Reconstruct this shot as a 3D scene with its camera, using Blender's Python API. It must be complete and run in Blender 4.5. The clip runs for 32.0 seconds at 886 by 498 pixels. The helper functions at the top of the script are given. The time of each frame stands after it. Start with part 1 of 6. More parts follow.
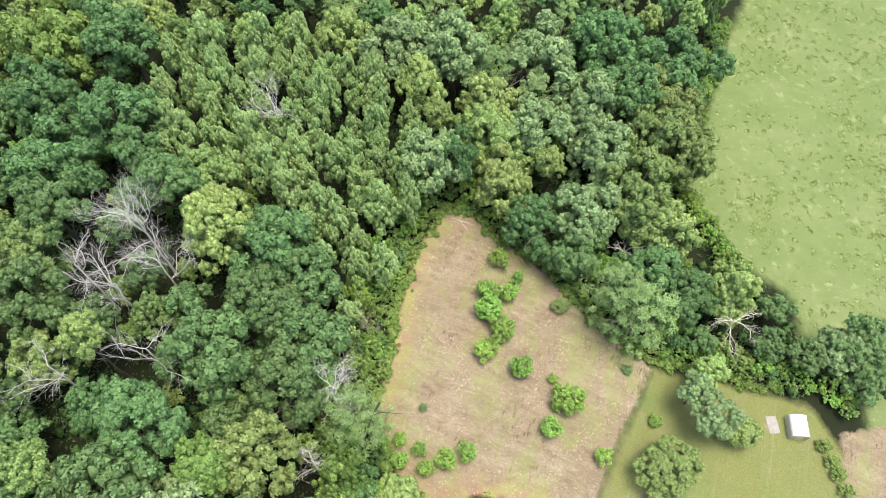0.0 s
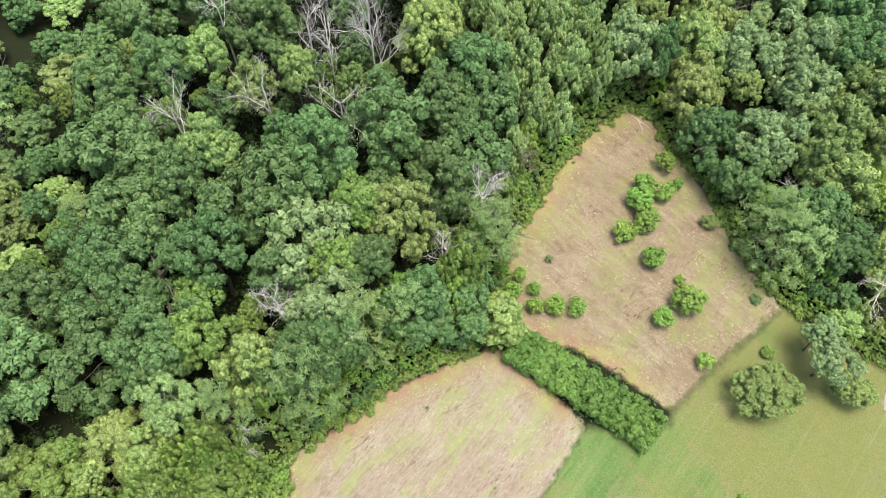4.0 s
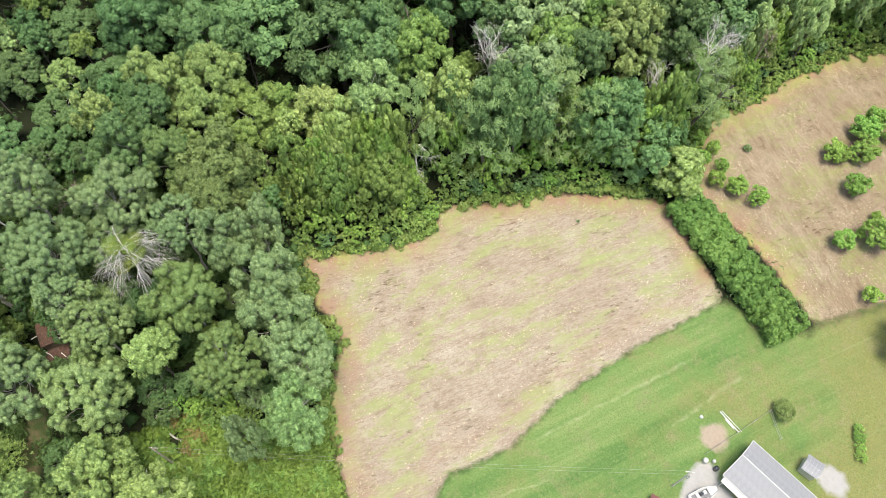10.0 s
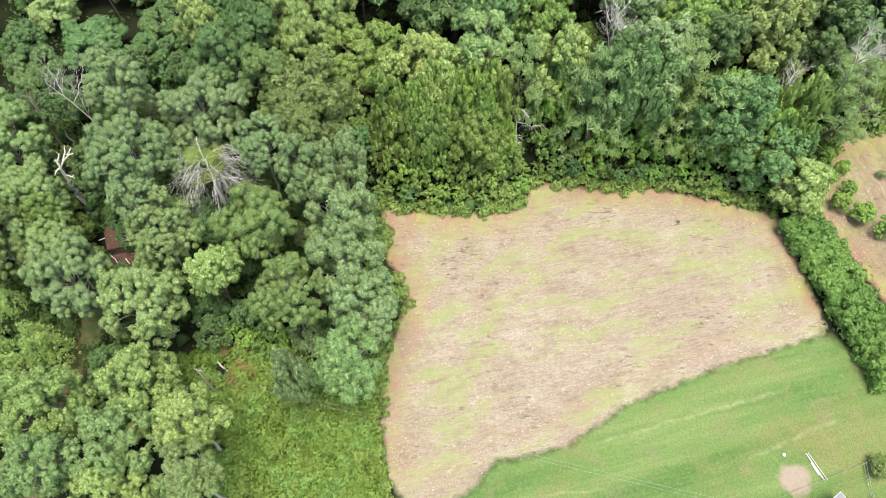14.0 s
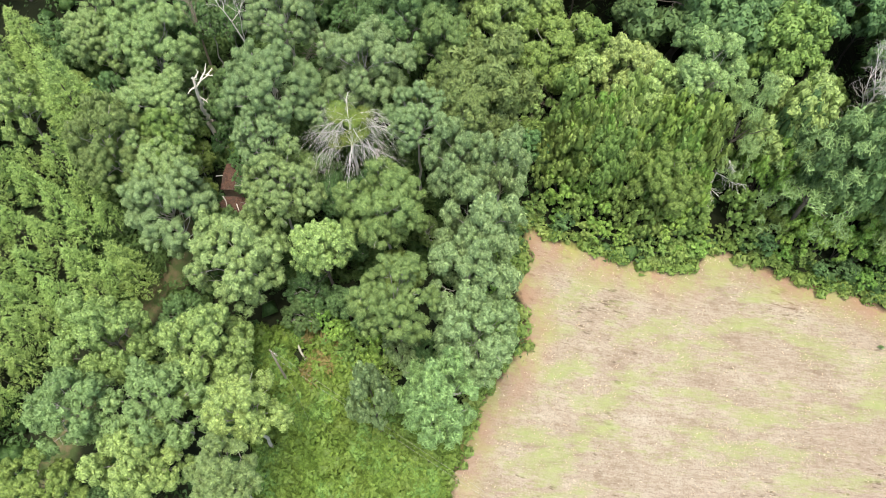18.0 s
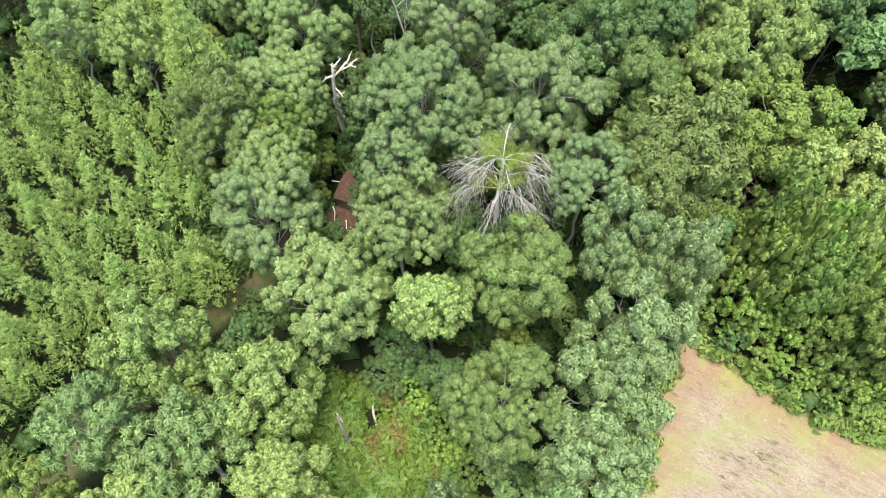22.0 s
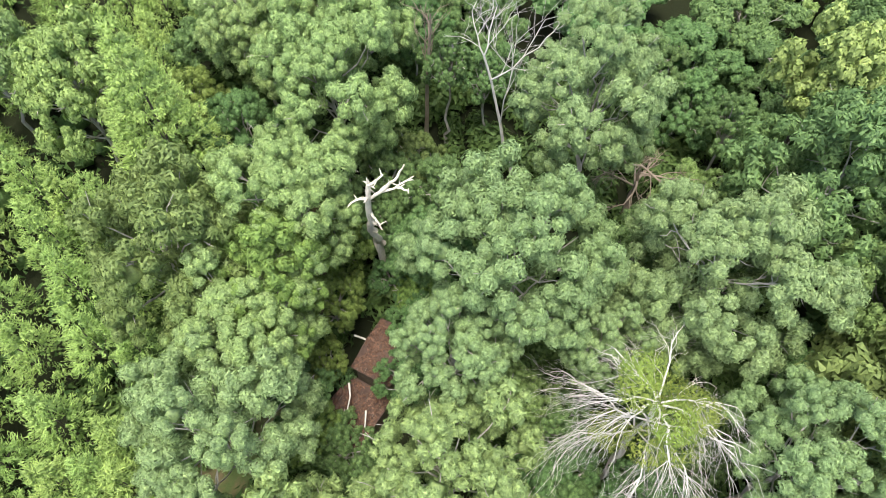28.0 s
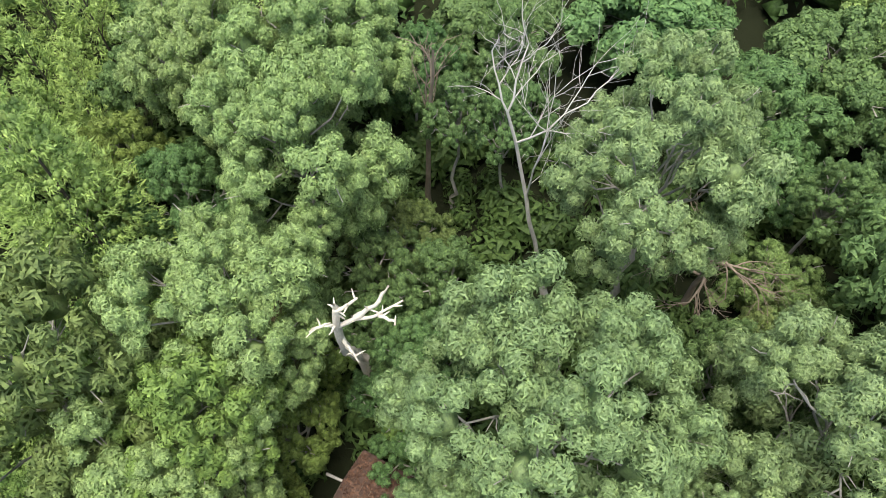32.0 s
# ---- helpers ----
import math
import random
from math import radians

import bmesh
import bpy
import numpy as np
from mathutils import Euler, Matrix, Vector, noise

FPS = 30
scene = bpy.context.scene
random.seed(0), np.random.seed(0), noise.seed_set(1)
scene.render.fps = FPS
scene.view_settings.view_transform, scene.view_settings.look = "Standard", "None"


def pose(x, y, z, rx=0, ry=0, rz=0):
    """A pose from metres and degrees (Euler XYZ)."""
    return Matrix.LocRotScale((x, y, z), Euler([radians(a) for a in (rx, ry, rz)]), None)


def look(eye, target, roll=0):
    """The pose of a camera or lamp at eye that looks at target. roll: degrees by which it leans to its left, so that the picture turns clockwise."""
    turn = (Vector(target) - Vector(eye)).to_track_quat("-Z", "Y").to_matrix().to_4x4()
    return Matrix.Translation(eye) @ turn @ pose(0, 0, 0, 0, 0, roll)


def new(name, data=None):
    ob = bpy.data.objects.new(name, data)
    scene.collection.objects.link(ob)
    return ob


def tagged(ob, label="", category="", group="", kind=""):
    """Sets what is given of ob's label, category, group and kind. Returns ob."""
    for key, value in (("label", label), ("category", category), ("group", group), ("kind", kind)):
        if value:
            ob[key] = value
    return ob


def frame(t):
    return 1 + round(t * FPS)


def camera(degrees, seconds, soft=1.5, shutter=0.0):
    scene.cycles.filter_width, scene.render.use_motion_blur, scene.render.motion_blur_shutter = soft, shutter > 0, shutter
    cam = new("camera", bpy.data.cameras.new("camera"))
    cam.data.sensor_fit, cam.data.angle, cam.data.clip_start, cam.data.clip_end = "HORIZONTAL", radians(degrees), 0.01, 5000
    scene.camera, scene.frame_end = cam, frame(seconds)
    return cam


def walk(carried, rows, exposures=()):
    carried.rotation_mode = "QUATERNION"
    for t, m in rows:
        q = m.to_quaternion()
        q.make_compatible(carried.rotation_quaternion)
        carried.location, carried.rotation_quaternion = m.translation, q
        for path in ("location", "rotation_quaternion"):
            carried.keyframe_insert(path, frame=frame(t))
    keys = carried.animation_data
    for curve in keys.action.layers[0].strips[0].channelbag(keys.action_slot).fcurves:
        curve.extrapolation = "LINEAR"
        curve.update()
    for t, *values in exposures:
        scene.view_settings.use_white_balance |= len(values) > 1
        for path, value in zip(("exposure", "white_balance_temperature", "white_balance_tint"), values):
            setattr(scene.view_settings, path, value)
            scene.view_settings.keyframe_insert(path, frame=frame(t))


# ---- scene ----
# ---------------------------------------------------------------- camera
cam = camera(63.64, 32.0, soft=0.5)
walk(cam, [
    (0.0, pose(0.008, 0.012, 118.742, 28.703, -0.011, 0.067)),
    (0.5, pose(-0.444, -3.957, 117.957, 28.892, -0.030, 3.366)),
    (1.0, pose(-0.595, -7.782, 116.961, 29.033, -0.001, 6.059)),
    (1.5, pose(-0.589, -11.517, 116.051, 29.137, -0.006, 8.758)),
    (2.0, pose(-0.365, -15.134, 115.165, 29.224, -0.012, 11.548)),
    (2.5, pose(0.049, -18.688, 114.270, 29.310, -0.017, 14.431)),
    (3.0, pose(0.642, -22.154, 113.286, 29.381, -0.009, 17.227)),
    (3.5, pose(1.411, -25.425, 112.271, 29.420, 0.021, 19.846)),
    (5.5, pose(6.142, -37.633, 108.181, 29.617, 0.023, 29.769)),
    (6.0, pose(7.490, -40.210, 107.280, 29.574, 0.039, 32.220)),
    (6.5, pose(8.914, -42.564, 106.381, 29.504, 0.045, 34.818)),
    (7.0, pose(10.276, -44.849, 105.532, 29.430, 0.041, 37.434)),
    (7.5, pose(11.689, -47.064, 104.634, 29.426, 0.029, 39.963)),
    (8.0, pose(12.993, -49.168, 103.616, 29.439, 0.024, 42.085)),
    (8.5, pose(14.280, -50.992, 102.666, 29.437, 0.007, 43.828)),
    (9.0, pose(15.427, -52.562, 101.727, 29.374, -0.016, 45.334)),
    (9.5, pose(16.423, -53.979, 100.760, 29.337, -0.031, 46.682)),
    (10.0, pose(17.323, -55.198, 99.838, 29.290, -0.042, 47.945)),
    (10.5, pose(18.020, -56.189, 98.832, 29.281, -0.042, 49.059)),
    (11.0, pose(18.545, -56.859, 97.806, 29.308, 0.022, 49.712)),
    (11.5, pose(18.711, -57.306, 96.885, 29.326, 0.019, 50.847)),
    (12.0, pose(18.560, -57.440, 95.972, 29.288, -0.016, 52.416)),
    (12.5, pose(18.400, -57.492, 95.118, 29.325, -0.016, 53.923)),
    (13.0, pose(18.196, -57.502, 94.122, 29.436, -0.008, 55.493)),
    (13.5, pose(17.870, -57.435, 92.966, 29.551, 0.015, 57.171)),
    (15.5, pose(14.006, -56.223, 88.094, 29.482, 0.020, 66.075)),
    (16.0, pose(12.738, -55.979, 86.544, 29.513, 0.018, 68.582)),
    (16.5, pose(11.467, -55.754, 85.051, 29.532, 0.006, 71.051)),
    (17.0, pose(10.223, -55.602, 83.593, 29.542, 0.015, 73.385)),
    (17.5, pose(8.907, -55.562, 82.123, 29.562, -0.000, 75.835)),
    (18.0, pose(7.651, -55.620, 80.633, 29.627, -0.013, 78.269)),
    (18.5, pose(6.458, -55.671, 79.222, 29.696, -0.003, 80.737)),
    (19.0, pose(5.174, -55.734, 77.876, 29.743, -0.014, 83.340)),
    (19.5, pose(3.775, -55.856, 76.604, 29.751, -0.020, 85.866)),
    (20.0, pose(2.323, -55.948, 75.286, 29.790, -0.007, 88.078)),
    (20.5, pose(0.796, -56.137, 73.994, 29.905, -0.018, 90.133)),
    (21.0, pose(-0.906, -56.348, 72.780, 29.976, -0.004, 91.952)),
    (21.5, pose(-2.831, -56.615, 71.600, 30.015, -0.022, 93.678)),
    (22.0, pose(-4.805, -56.997, 70.438, 30.043, -0.028, 95.213)),
    (22.5, pose(-6.844, -57.351, 69.284, 30.066, -0.060, 96.688)),
    (23.0, pose(-8.904, -57.761, 68.111, 30.156, -0.073, 98.052)),
    (23.5, pose(-10.994, -58.207, 66.941, 30.249, -0.056, 99.305)),
    (24.0, pose(-13.128, -58.633, 65.776, 30.305, -0.040, 100.649)),
    (24.5, pose(-15.274, -59.095, 64.675, 30.269, -0.010, 101.854)),
    (25.0, pose(-17.318, -59.546, 63.592, 30.218, -0.030, 102.911)),
    (25.5, pose(-19.223, -59.946, 62.380, 30.229, -0.023, 103.453)),
    (27.5, pose(-26.603, -61.509, 55.651, 30.219, 0.011, 103.693)),
    (28.0, pose(-27.719, -61.792, 54.583, 30.237, 0.025, 103.774)),
    (28.5, pose(-28.811, -62.044, 53.573, 30.313, 0.026, 103.913)),
    (29.0, pose(-29.869, -62.295, 52.610, 30.422, 0.034, 104.047)),
    (29.5, pose(-30.910, -62.566, 51.684, 30.563, 0.046, 104.132)),
    (30.0, pose(-32.021, -62.836, 50.795, 30.694, 0.056, 104.244)),
    (30.5, pose(-33.195, -63.127, 49.983, 30.772, 0.048, 104.325)),
    (31.0, pose(-34.371, -63.450, 49.195, 30.848, 0.049, 104.359)),
    (31.5, pose(-35.433, -63.715, 48.490, 30.954, 0.030, 104.514)),
    (32.0, pose(-36.565, -63.948, 47.731, 31.111, 0.023, 104.607)),
], exposures=[(t, e + .35, 6700 if t < 3 else 6830, 8) for t, e in ((0.0, .66), (2.0, .63), (3.0, .54), (6.0, .55), (8.0, .55), (13.0, .66), (19.0, .68), (25.0, .86), (28.0, .84), (30.0, .74), (32.0, .46))])

# ---------------------------------------------------------------- sky and sun
world = bpy.data.worlds.new("sky")
scene.world = world
world.use_nodes = True
wn = world.node_tree
sky = wn.nodes.new("ShaderNodeTexSky")
sky.sky_type = "NISHITA"
sky.sun_disc = False
sky.sun_elevation, sky.sun_rotation = radians(78), radians(97)
sky.air_density, sky.dust_density = 1.0, 3.0
wn.links.new(sky.outputs[0], wn.nodes["Background"].inputs[0])
wn.nodes["Background"].inputs[1].default_value = 0.15

sun = new("sun", bpy.data.lights.new("sun", "SUN"))
sun.data.energy, sun.data.angle, sun.data.color = 2.4, radians(29), (1.0, 0.96, 0.88)
sun.matrix_world = look((0, 0, 100), (-30, 4, -100))

# ---------------------------------------------------------------- lie of the land
def terrain(x, y):
    x, y = np.asarray(x, float), np.asarray(y, float)
    d = np.maximum(-.8 * x - .6 * y - 22, 0)
    u = np.maximum(-28 - x, 0)
    return (0.6 - 0.09 * np.clip(x, -160, 140) + 8.5 * (1 - np.exp(-(d / 35) ** 1.5))
            + 2.5 * (1 - np.exp(-(u / 15) ** 1.5)))


def ground_z(x, y):
    return float(terrain(x, y))


NORTH_FIELD = [(.6, 74.2), (5.7, 71.9), (10.5, 68), (15.7, 63.6), (19.6, 60.3), (27.4, 50.4), (35.4, 44.4), (37.2, 42.5),
               (34.2, 36.7), (30, 30.9), (27, 24.7), (23.4, 16.5), (13.4, 19), (5.5, 20.3), (-1.7, 17.9), (-6, 21), (-9.9, 27.3),
               (-11.2, 34.1), (-8.8, 43.2), (-8.2, 50), (-5.2, 63.5)]
SOUTH_FIELD = [(-34.2, -36.5), (-31.9, -34.2), (-30, -30.5), (-28, -25.7), (-25.6, -19.9), (-26.6, -17.2), (-28.3, -14),
               (-23.3, -6.3), (-18.7, 2.1), (-12.4, 9), (-6.1, 15.2), (1.7, 12.5), (9.3, 9.6), (11.2, 8.2), (8.9, -1.4), (7.5, -6.3),
               (6.4, -13.7), (5.1, -21.8), (5.3, -26.5), (5.4, -31.5), (3.8, -37.2), (2.3, -40.7), (3.9, -44.5), (3.4, -49.4),
               (.6, -53.4), (-3.1, -53.1), (-7.8, -51.5), (-12.1, -49.1), (-15.2, -46.4), (-18.6, -42.3), (-22, -39.9), (-27, -39.5)]
LAWN = [(11.2, 8.2), (24, 14), (23.4, 16.5), (27, 24.7), (30, 30.9), (34.2, 36.7), (37.2, 42.5), (40.6, 41.2), (46.9, 41), (53.7, 38.6),
        (60, 37.5), (65, 36), (68, 30), (74, 18), (80, -60), (30, -75), (2, -58), (.6, -53.4), (3.4, -49.4), (3.9, -44.5), (2.3, -40.7),
        (3.8, -37.2), (5.4, -31.5), (5.3, -26.5), (5.1, -21.8), (6.4, -13.7), (7.5, -6.3), (8.9, -1.4)]
MEADOW = [(78, 145), (67.8, 126.5), (59.1, 105.1), (49.4, 81.9), (53, 75.3), (57.1, 66.5), (59.8, 62.9), (65.7, 58.3), (66.7, 53.6),
          (66.3, 47.7), (75.5, 49.4), (84.2, 53.2), (140, 60), (150, 145)]
PASTURE = [(0, -60), (-6, -75), (-8, -300), (300, -300), (300, 60), (140, 61), (84.2, 53.2), (76, 42), (72, 20), (78, -58)]
EAST_FIELD = [(68.8, 31.5), (80, 33.5), (92, 8), (71, 6), (68, 22)]
THICKET = [(-26, -70.5), (-26.5, -64.5), (-22, -60), (-17.1, -55.8), (-14.6, -48.6), (-11.9, -49.6), (-7.6, -52), (-3, -53.6), (0, -54.5),
           (-2, -64), (-9.6, -71), (-18.1, -71)]
YARD = [(24.4, -12.6), (26.8, -11.9), (27.6, -13.4), (33.5, -13.2), (34.5, -24), (27.5, -23), (25.4, -18.5), (24.2, -15.5)]
TRACK = [(-10, -93), (-20, -88), (-28.6, -82.8), (-31, -80.1), (-33.2, -77.7), (-35.4, -75.3), (-38, -73.6), (-43.4, -74.8), (-50, -76)]


def inside_distance(poly, x, y):
    """Metres inside a polygon's edge (negative outside)."""
    x, y = np.asarray(x, float), np.asarray(y, float)
    best, odd = np.full(x.shape, 1e9), np.zeros(x.shape, bool)
    for (ax, ay), (bx, by) in zip(poly, poly[1:] + poly[:1]):
        dx, dy = bx - ax, by - ay
        s = np.clip(((x - ax) * dx + (y - ay) * dy) / (dx * dx + dy * dy), 0, 1)
        best = np.minimum(best, np.hypot(x - ax - s * dx, y - ay - s * dy))
        cross = ((ay > y) != (by > y)) & (x < (bx - ax) * (y - ay) / (by - ay + 1e-12) + ax)
        odd ^= cross
    return np.where(odd, best, -best)


def line_distance(line, x, y):
    x, y = np.asarray(x, float), np.asarray(y, float)
    best = np.full(x.shape, 1e9)
    for (ax, ay), (bx, by) in zip(line, line[1:]):
        dx, dy = bx - ax, by - ay
        s = np.clip(((x - ax) * dx + (y - ay) * dy) / (dx * dx + dy * dy), 0, 1)
        best = np.minimum(best, np.hypot(x - ax - s * dx, y - ay - s * dy))
    return best


# ---------------------------------------------------------------- materials
class Nodes:
    """Small shorthand for building a material."""

    def __init__(self, name):
        self.mat = bpy.data.materials.new(name)
        self.mat.use_nodes = True
        self.tree = self.mat.node_tree
        self.bsdf = self.tree.nodes["Principled BSDF"]
        self.out = self.tree.nodes["Material Output"]

    def add(self, kind):
        return self.tree.nodes.new("ShaderNode" + kind)

    def link(self, a, b):
        self.tree.links.new(a, b)

    def noise(self, coord, scale, detail=4, rough=0.55):
        n = self.add("TexNoise")
        n.inputs["Scale"].default_value, n.inputs["Detail"].default_value, n.inputs["Roughness"].default_value = scale, detail, rough
        self.link(coord, n.inputs["Vector"])
        return n.outputs["Fac"]

    def ramp(self, fac, stops):
        r = self.add("ValToRGB")
        while len(r.color_ramp.elements) < len(stops):
            r.color_ramp.elements.new(0.5)
        for e, (pos, col) in zip(r.color_ramp.elements, stops):
            e.position = pos
            e.color = (*col, 1) if len(col) == 3 else col
        self.link(fac, r.inputs[0])
        return r.outputs[0]

    def mix(self, fac, a, b, mode="MIX"):
        m = self.add("Mix")
        m.data_type, m.blend_type = "RGBA", mode
        for socket, value in ((m.inputs[0], fac), (m.inputs[6], a), (m.inputs[7], b)):
            if isinstance(value, (int, float)):
                socket.default_value = value
            elif isinstance(value, tuple):
                socket.default_value = (*value, 1)
            else:
                self.link(value, socket)
        return m.outputs[2]

    def math(self, op, a, b=0.0, clamp=False):
        m = self.add("Math")
        m.operation, m.use_clamp = op, clamp
        for socket, value in zip(m.inputs, (a, b)):
            if isinstance(value, (int, float)):
                socket.default_value = value
            else:
                self.link(value, socket)
        return m.outputs[0]

    def bump(self, height, strength=0.3, distance=0.02):
        b = self.add("Bump")
        b.inputs["Strength"].default_value, b.inputs["Distance"].default_value = strength, distance
        self.link(height, b.inputs["Height"])
        self.link(b.outputs[0], self.bsdf.inputs["Normal"])


def leaf_material(name, dark, light, tint, translucent=0.26, grain=5.0, spread=1.0):
    """Foliage: hue by tree, light and dark by leaf, patches by clump."""
    n = Nodes(name)
    info, geo, tex = n.add("ObjectInfo"), n.add("NewGeometry"), n.add("TexCoord")
    low, high = (tuple(a * (1 - k) + b * k for a, b in zip(dark, light)) for k in (.12, 1.0))
    leaf = n.ramp(geo.outputs["Random Per Island"], [(0.0, low), (1.0, high)])
    patch = n.noise(geo.outputs["Position"], 0.35, 3)
    hue = n.mix(n.math("MULTIPLY", patch, 0.5), leaf, tint)
    # Fine noise over the leaf colour; its dark valleys paint shaded gaps between leaves.
    gap_speck = n.ramp(n.noise(geo.outputs["Position"], grain, 3, .7), [(0.34, (.70, .71, .75)), (0.5, (1.06, 1.06, 1.06)), (0.68, (1.42, 1.38, 1.26))])
    hue = n.mix(1.0, hue, gap_speck, "MULTIPLY")
    tree = n.add("HueSaturation")
    shift = n.math("ADD", n.math("MULTIPLY", info.outputs["Random"], 0.03 * spread), 0.5 - 0.015 * spread)
    n.link(shift, tree.inputs["Hue"])
    other = n.math("FRACT", n.math("MULTIPLY", info.outputs["Random"], 17.3))
    n.link(n.math("ADD", n.math("MULTIPLY", other, 0.34 * spread), 1.02 - 0.17 * spread), tree.inputs["Value"])
    tree.inputs["Saturation"].default_value = 1.0
    n.link(hue, tree.inputs["Color"])
    n.link(tree.outputs[0], n.bsdf.inputs["Base Color"])
    n.bsdf.inputs["Roughness"].default_value = 0.5
    n.bsdf.inputs["Specular IOR Level"].default_value = 0.14
    through_leaf = n.add("BsdfTranslucent")
    n.link(tree.outputs[0], through_leaf.inputs["Color"])
    both = n.add("MixShader")
    both.inputs[0].default_value = translucent
    n.link(n.bsdf.outputs[0], both.inputs[1])
    n.link(through_leaf.outputs[0], both.inputs[2])
    n.link(both.outputs[0], n.out.inputs["Surface"])
    return n.mat


LEAF = {
    "oak": leaf_material("oak_leaf", (0.071, 0.134, 0.053), (0.192, 0.315, 0.118), (0.117, 0.212, 0.086)),
    "grey_oak": leaf_material("willow_oak_leaf", (0.135, 0.212, 0.088), (0.347, 0.472, 0.216), (0.211, 0.317, 0.149), spread=0.4),
    "green_oak": leaf_material("green_oak_leaf", (0.164, 0.252, 0.096), (0.411, 0.550, 0.226), (0.255, 0.369, 0.147), spread=0.4),
    "poplar": leaf_material("poplar_leaf", (0.159, 0.239, 0.084), (0.407, 0.540, 0.188), (0.281, 0.379, 0.131)),
    "hickory": leaf_material("hickory_leaf", (0.117, 0.175, 0.059), (0.275, 0.373, 0.133), (0.206, 0.273, 0.101)),
    "maple": leaf_material("maple_leaf", (0.113, 0.189, 0.053), (0.280, 0.403, 0.112), (0.186, 0.280, 0.082)),
    "walnut": leaf_material("walnut_leaf", (0.130, 0.208, 0.071), (0.347, 0.451, 0.155), (0.224, 0.317, 0.117)),
    "pine": leaf_material("pine_needle", (0.140, 0.230, 0.090), (0.343, 0.493, 0.193), (0.237, 0.345, 0.144), 0.24),
    "spire": leaf_material("young_pine_needle", (0.211, 0.322, 0.129), (0.500, 0.652, 0.279), (0.342, 0.461, 0.188), 0.26, spread=.5),
    "conifer": leaf_material("cedar_needle", (0.150, 0.243, 0.073), (0.397, 0.549, 0.172), (0.270, 0.386, 0.122), 0.24, spread=.5),
    "shrub": leaf_material("shrub_leaf", (0.125, 0.242, 0.051), (0.329, 0.499, 0.123), (0.213, 0.355, 0.080)),
    "hedge": leaf_material("hedge_leaf", (0.084, 0.166, 0.040), (0.235, 0.372, 0.095), (0.143, 0.258, 0.067)),
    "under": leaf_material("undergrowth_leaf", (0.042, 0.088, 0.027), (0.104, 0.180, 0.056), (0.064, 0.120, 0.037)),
    "thicket": leaf_material("thicket_leaf", (0.067, 0.134, 0.022), (0.183, 0.298, 0.056), (0.190, 0.186, 0.056)),
    "yard": leaf_material("yard_tree_leaf", (0.139, 0.190, 0.060), (0.289, 0.358, 0.120), (0.213, 0.271, 0.090)),
    "ivy": leaf_material("mistletoe_leaf", (0.153, 0.213, 0.047), (0.295, 0.367, 0.088), (0.219, 0.285, 0.068)),
}


def bark_material(name, dark, light, scale=6.0):
    n = Nodes(name)
    tex = n.add("TexCoord")
    stretch = n.add("Mapping")
    stretch.inputs["Scale"].default_value = (1, 1, 0.25)
    n.link(tex.outputs["Object"], stretch.inputs[0])
    grain = n.noise(stretch.outputs[0], scale, 6, 0.65)
    broad = n.noise(tex.outputs["Object"], 0.7, 3)
    n.link(n.mix(n.math("MULTIPLY", broad, 0.6), n.ramp(grain, [(0.3, dark), (0.7, light)]), light), n.bsdf.inputs["Base Color"])
    n.bsdf.inputs["Roughness"].default_value = 0.9
    n.bump(grain, 0.6, 0.03)
    return n.mat


BARK = bark_material("bark", (.04, .034, .028), (.13, .11, .09))
GREY_BARK = bark_material("pale_grey_bark", (.24, .225, .20), (.50, .48, .44))
DEAD = bark_material("weathered_dead_wood", (.42, .40, .375), (.74, .71, .67))
WHITE_SNAG = bark_material("bleached_wood", (.46, .40, .32), (.82, .76, .66), 14.0)
BROWN_DEAD = bark_material("brown_dead_wood", (.16, .12, .09), (.34, .28, .22))


def plain_material(name, col, rough=0.6, metal=0.0, vary=0.25, scale=3.0, bump=0.15):
    n = Nodes(name)
    tex = n.add("TexCoord")
    a, b = n.noise(tex.outputs["Object"], scale, 5), n.noise(tex.outputs["Object"], scale * 9, 4)
    low, high = tuple(c * (1 - vary) for c in col), tuple(min(1, c * (1 + vary)) for c in col)
    n.link(n.mix(n.math("MULTIPLY", b, 0.4), n.ramp(a, [(0.3, low), (0.7, high)]), col), n.bsdf.inputs["Base Color"])
    n.bsdf.inputs["Roughness"].default_value, n.bsdf.inputs["Metallic"].default_value = rough, metal
    n.bump(b, bump, 0.01)
    return n.mat


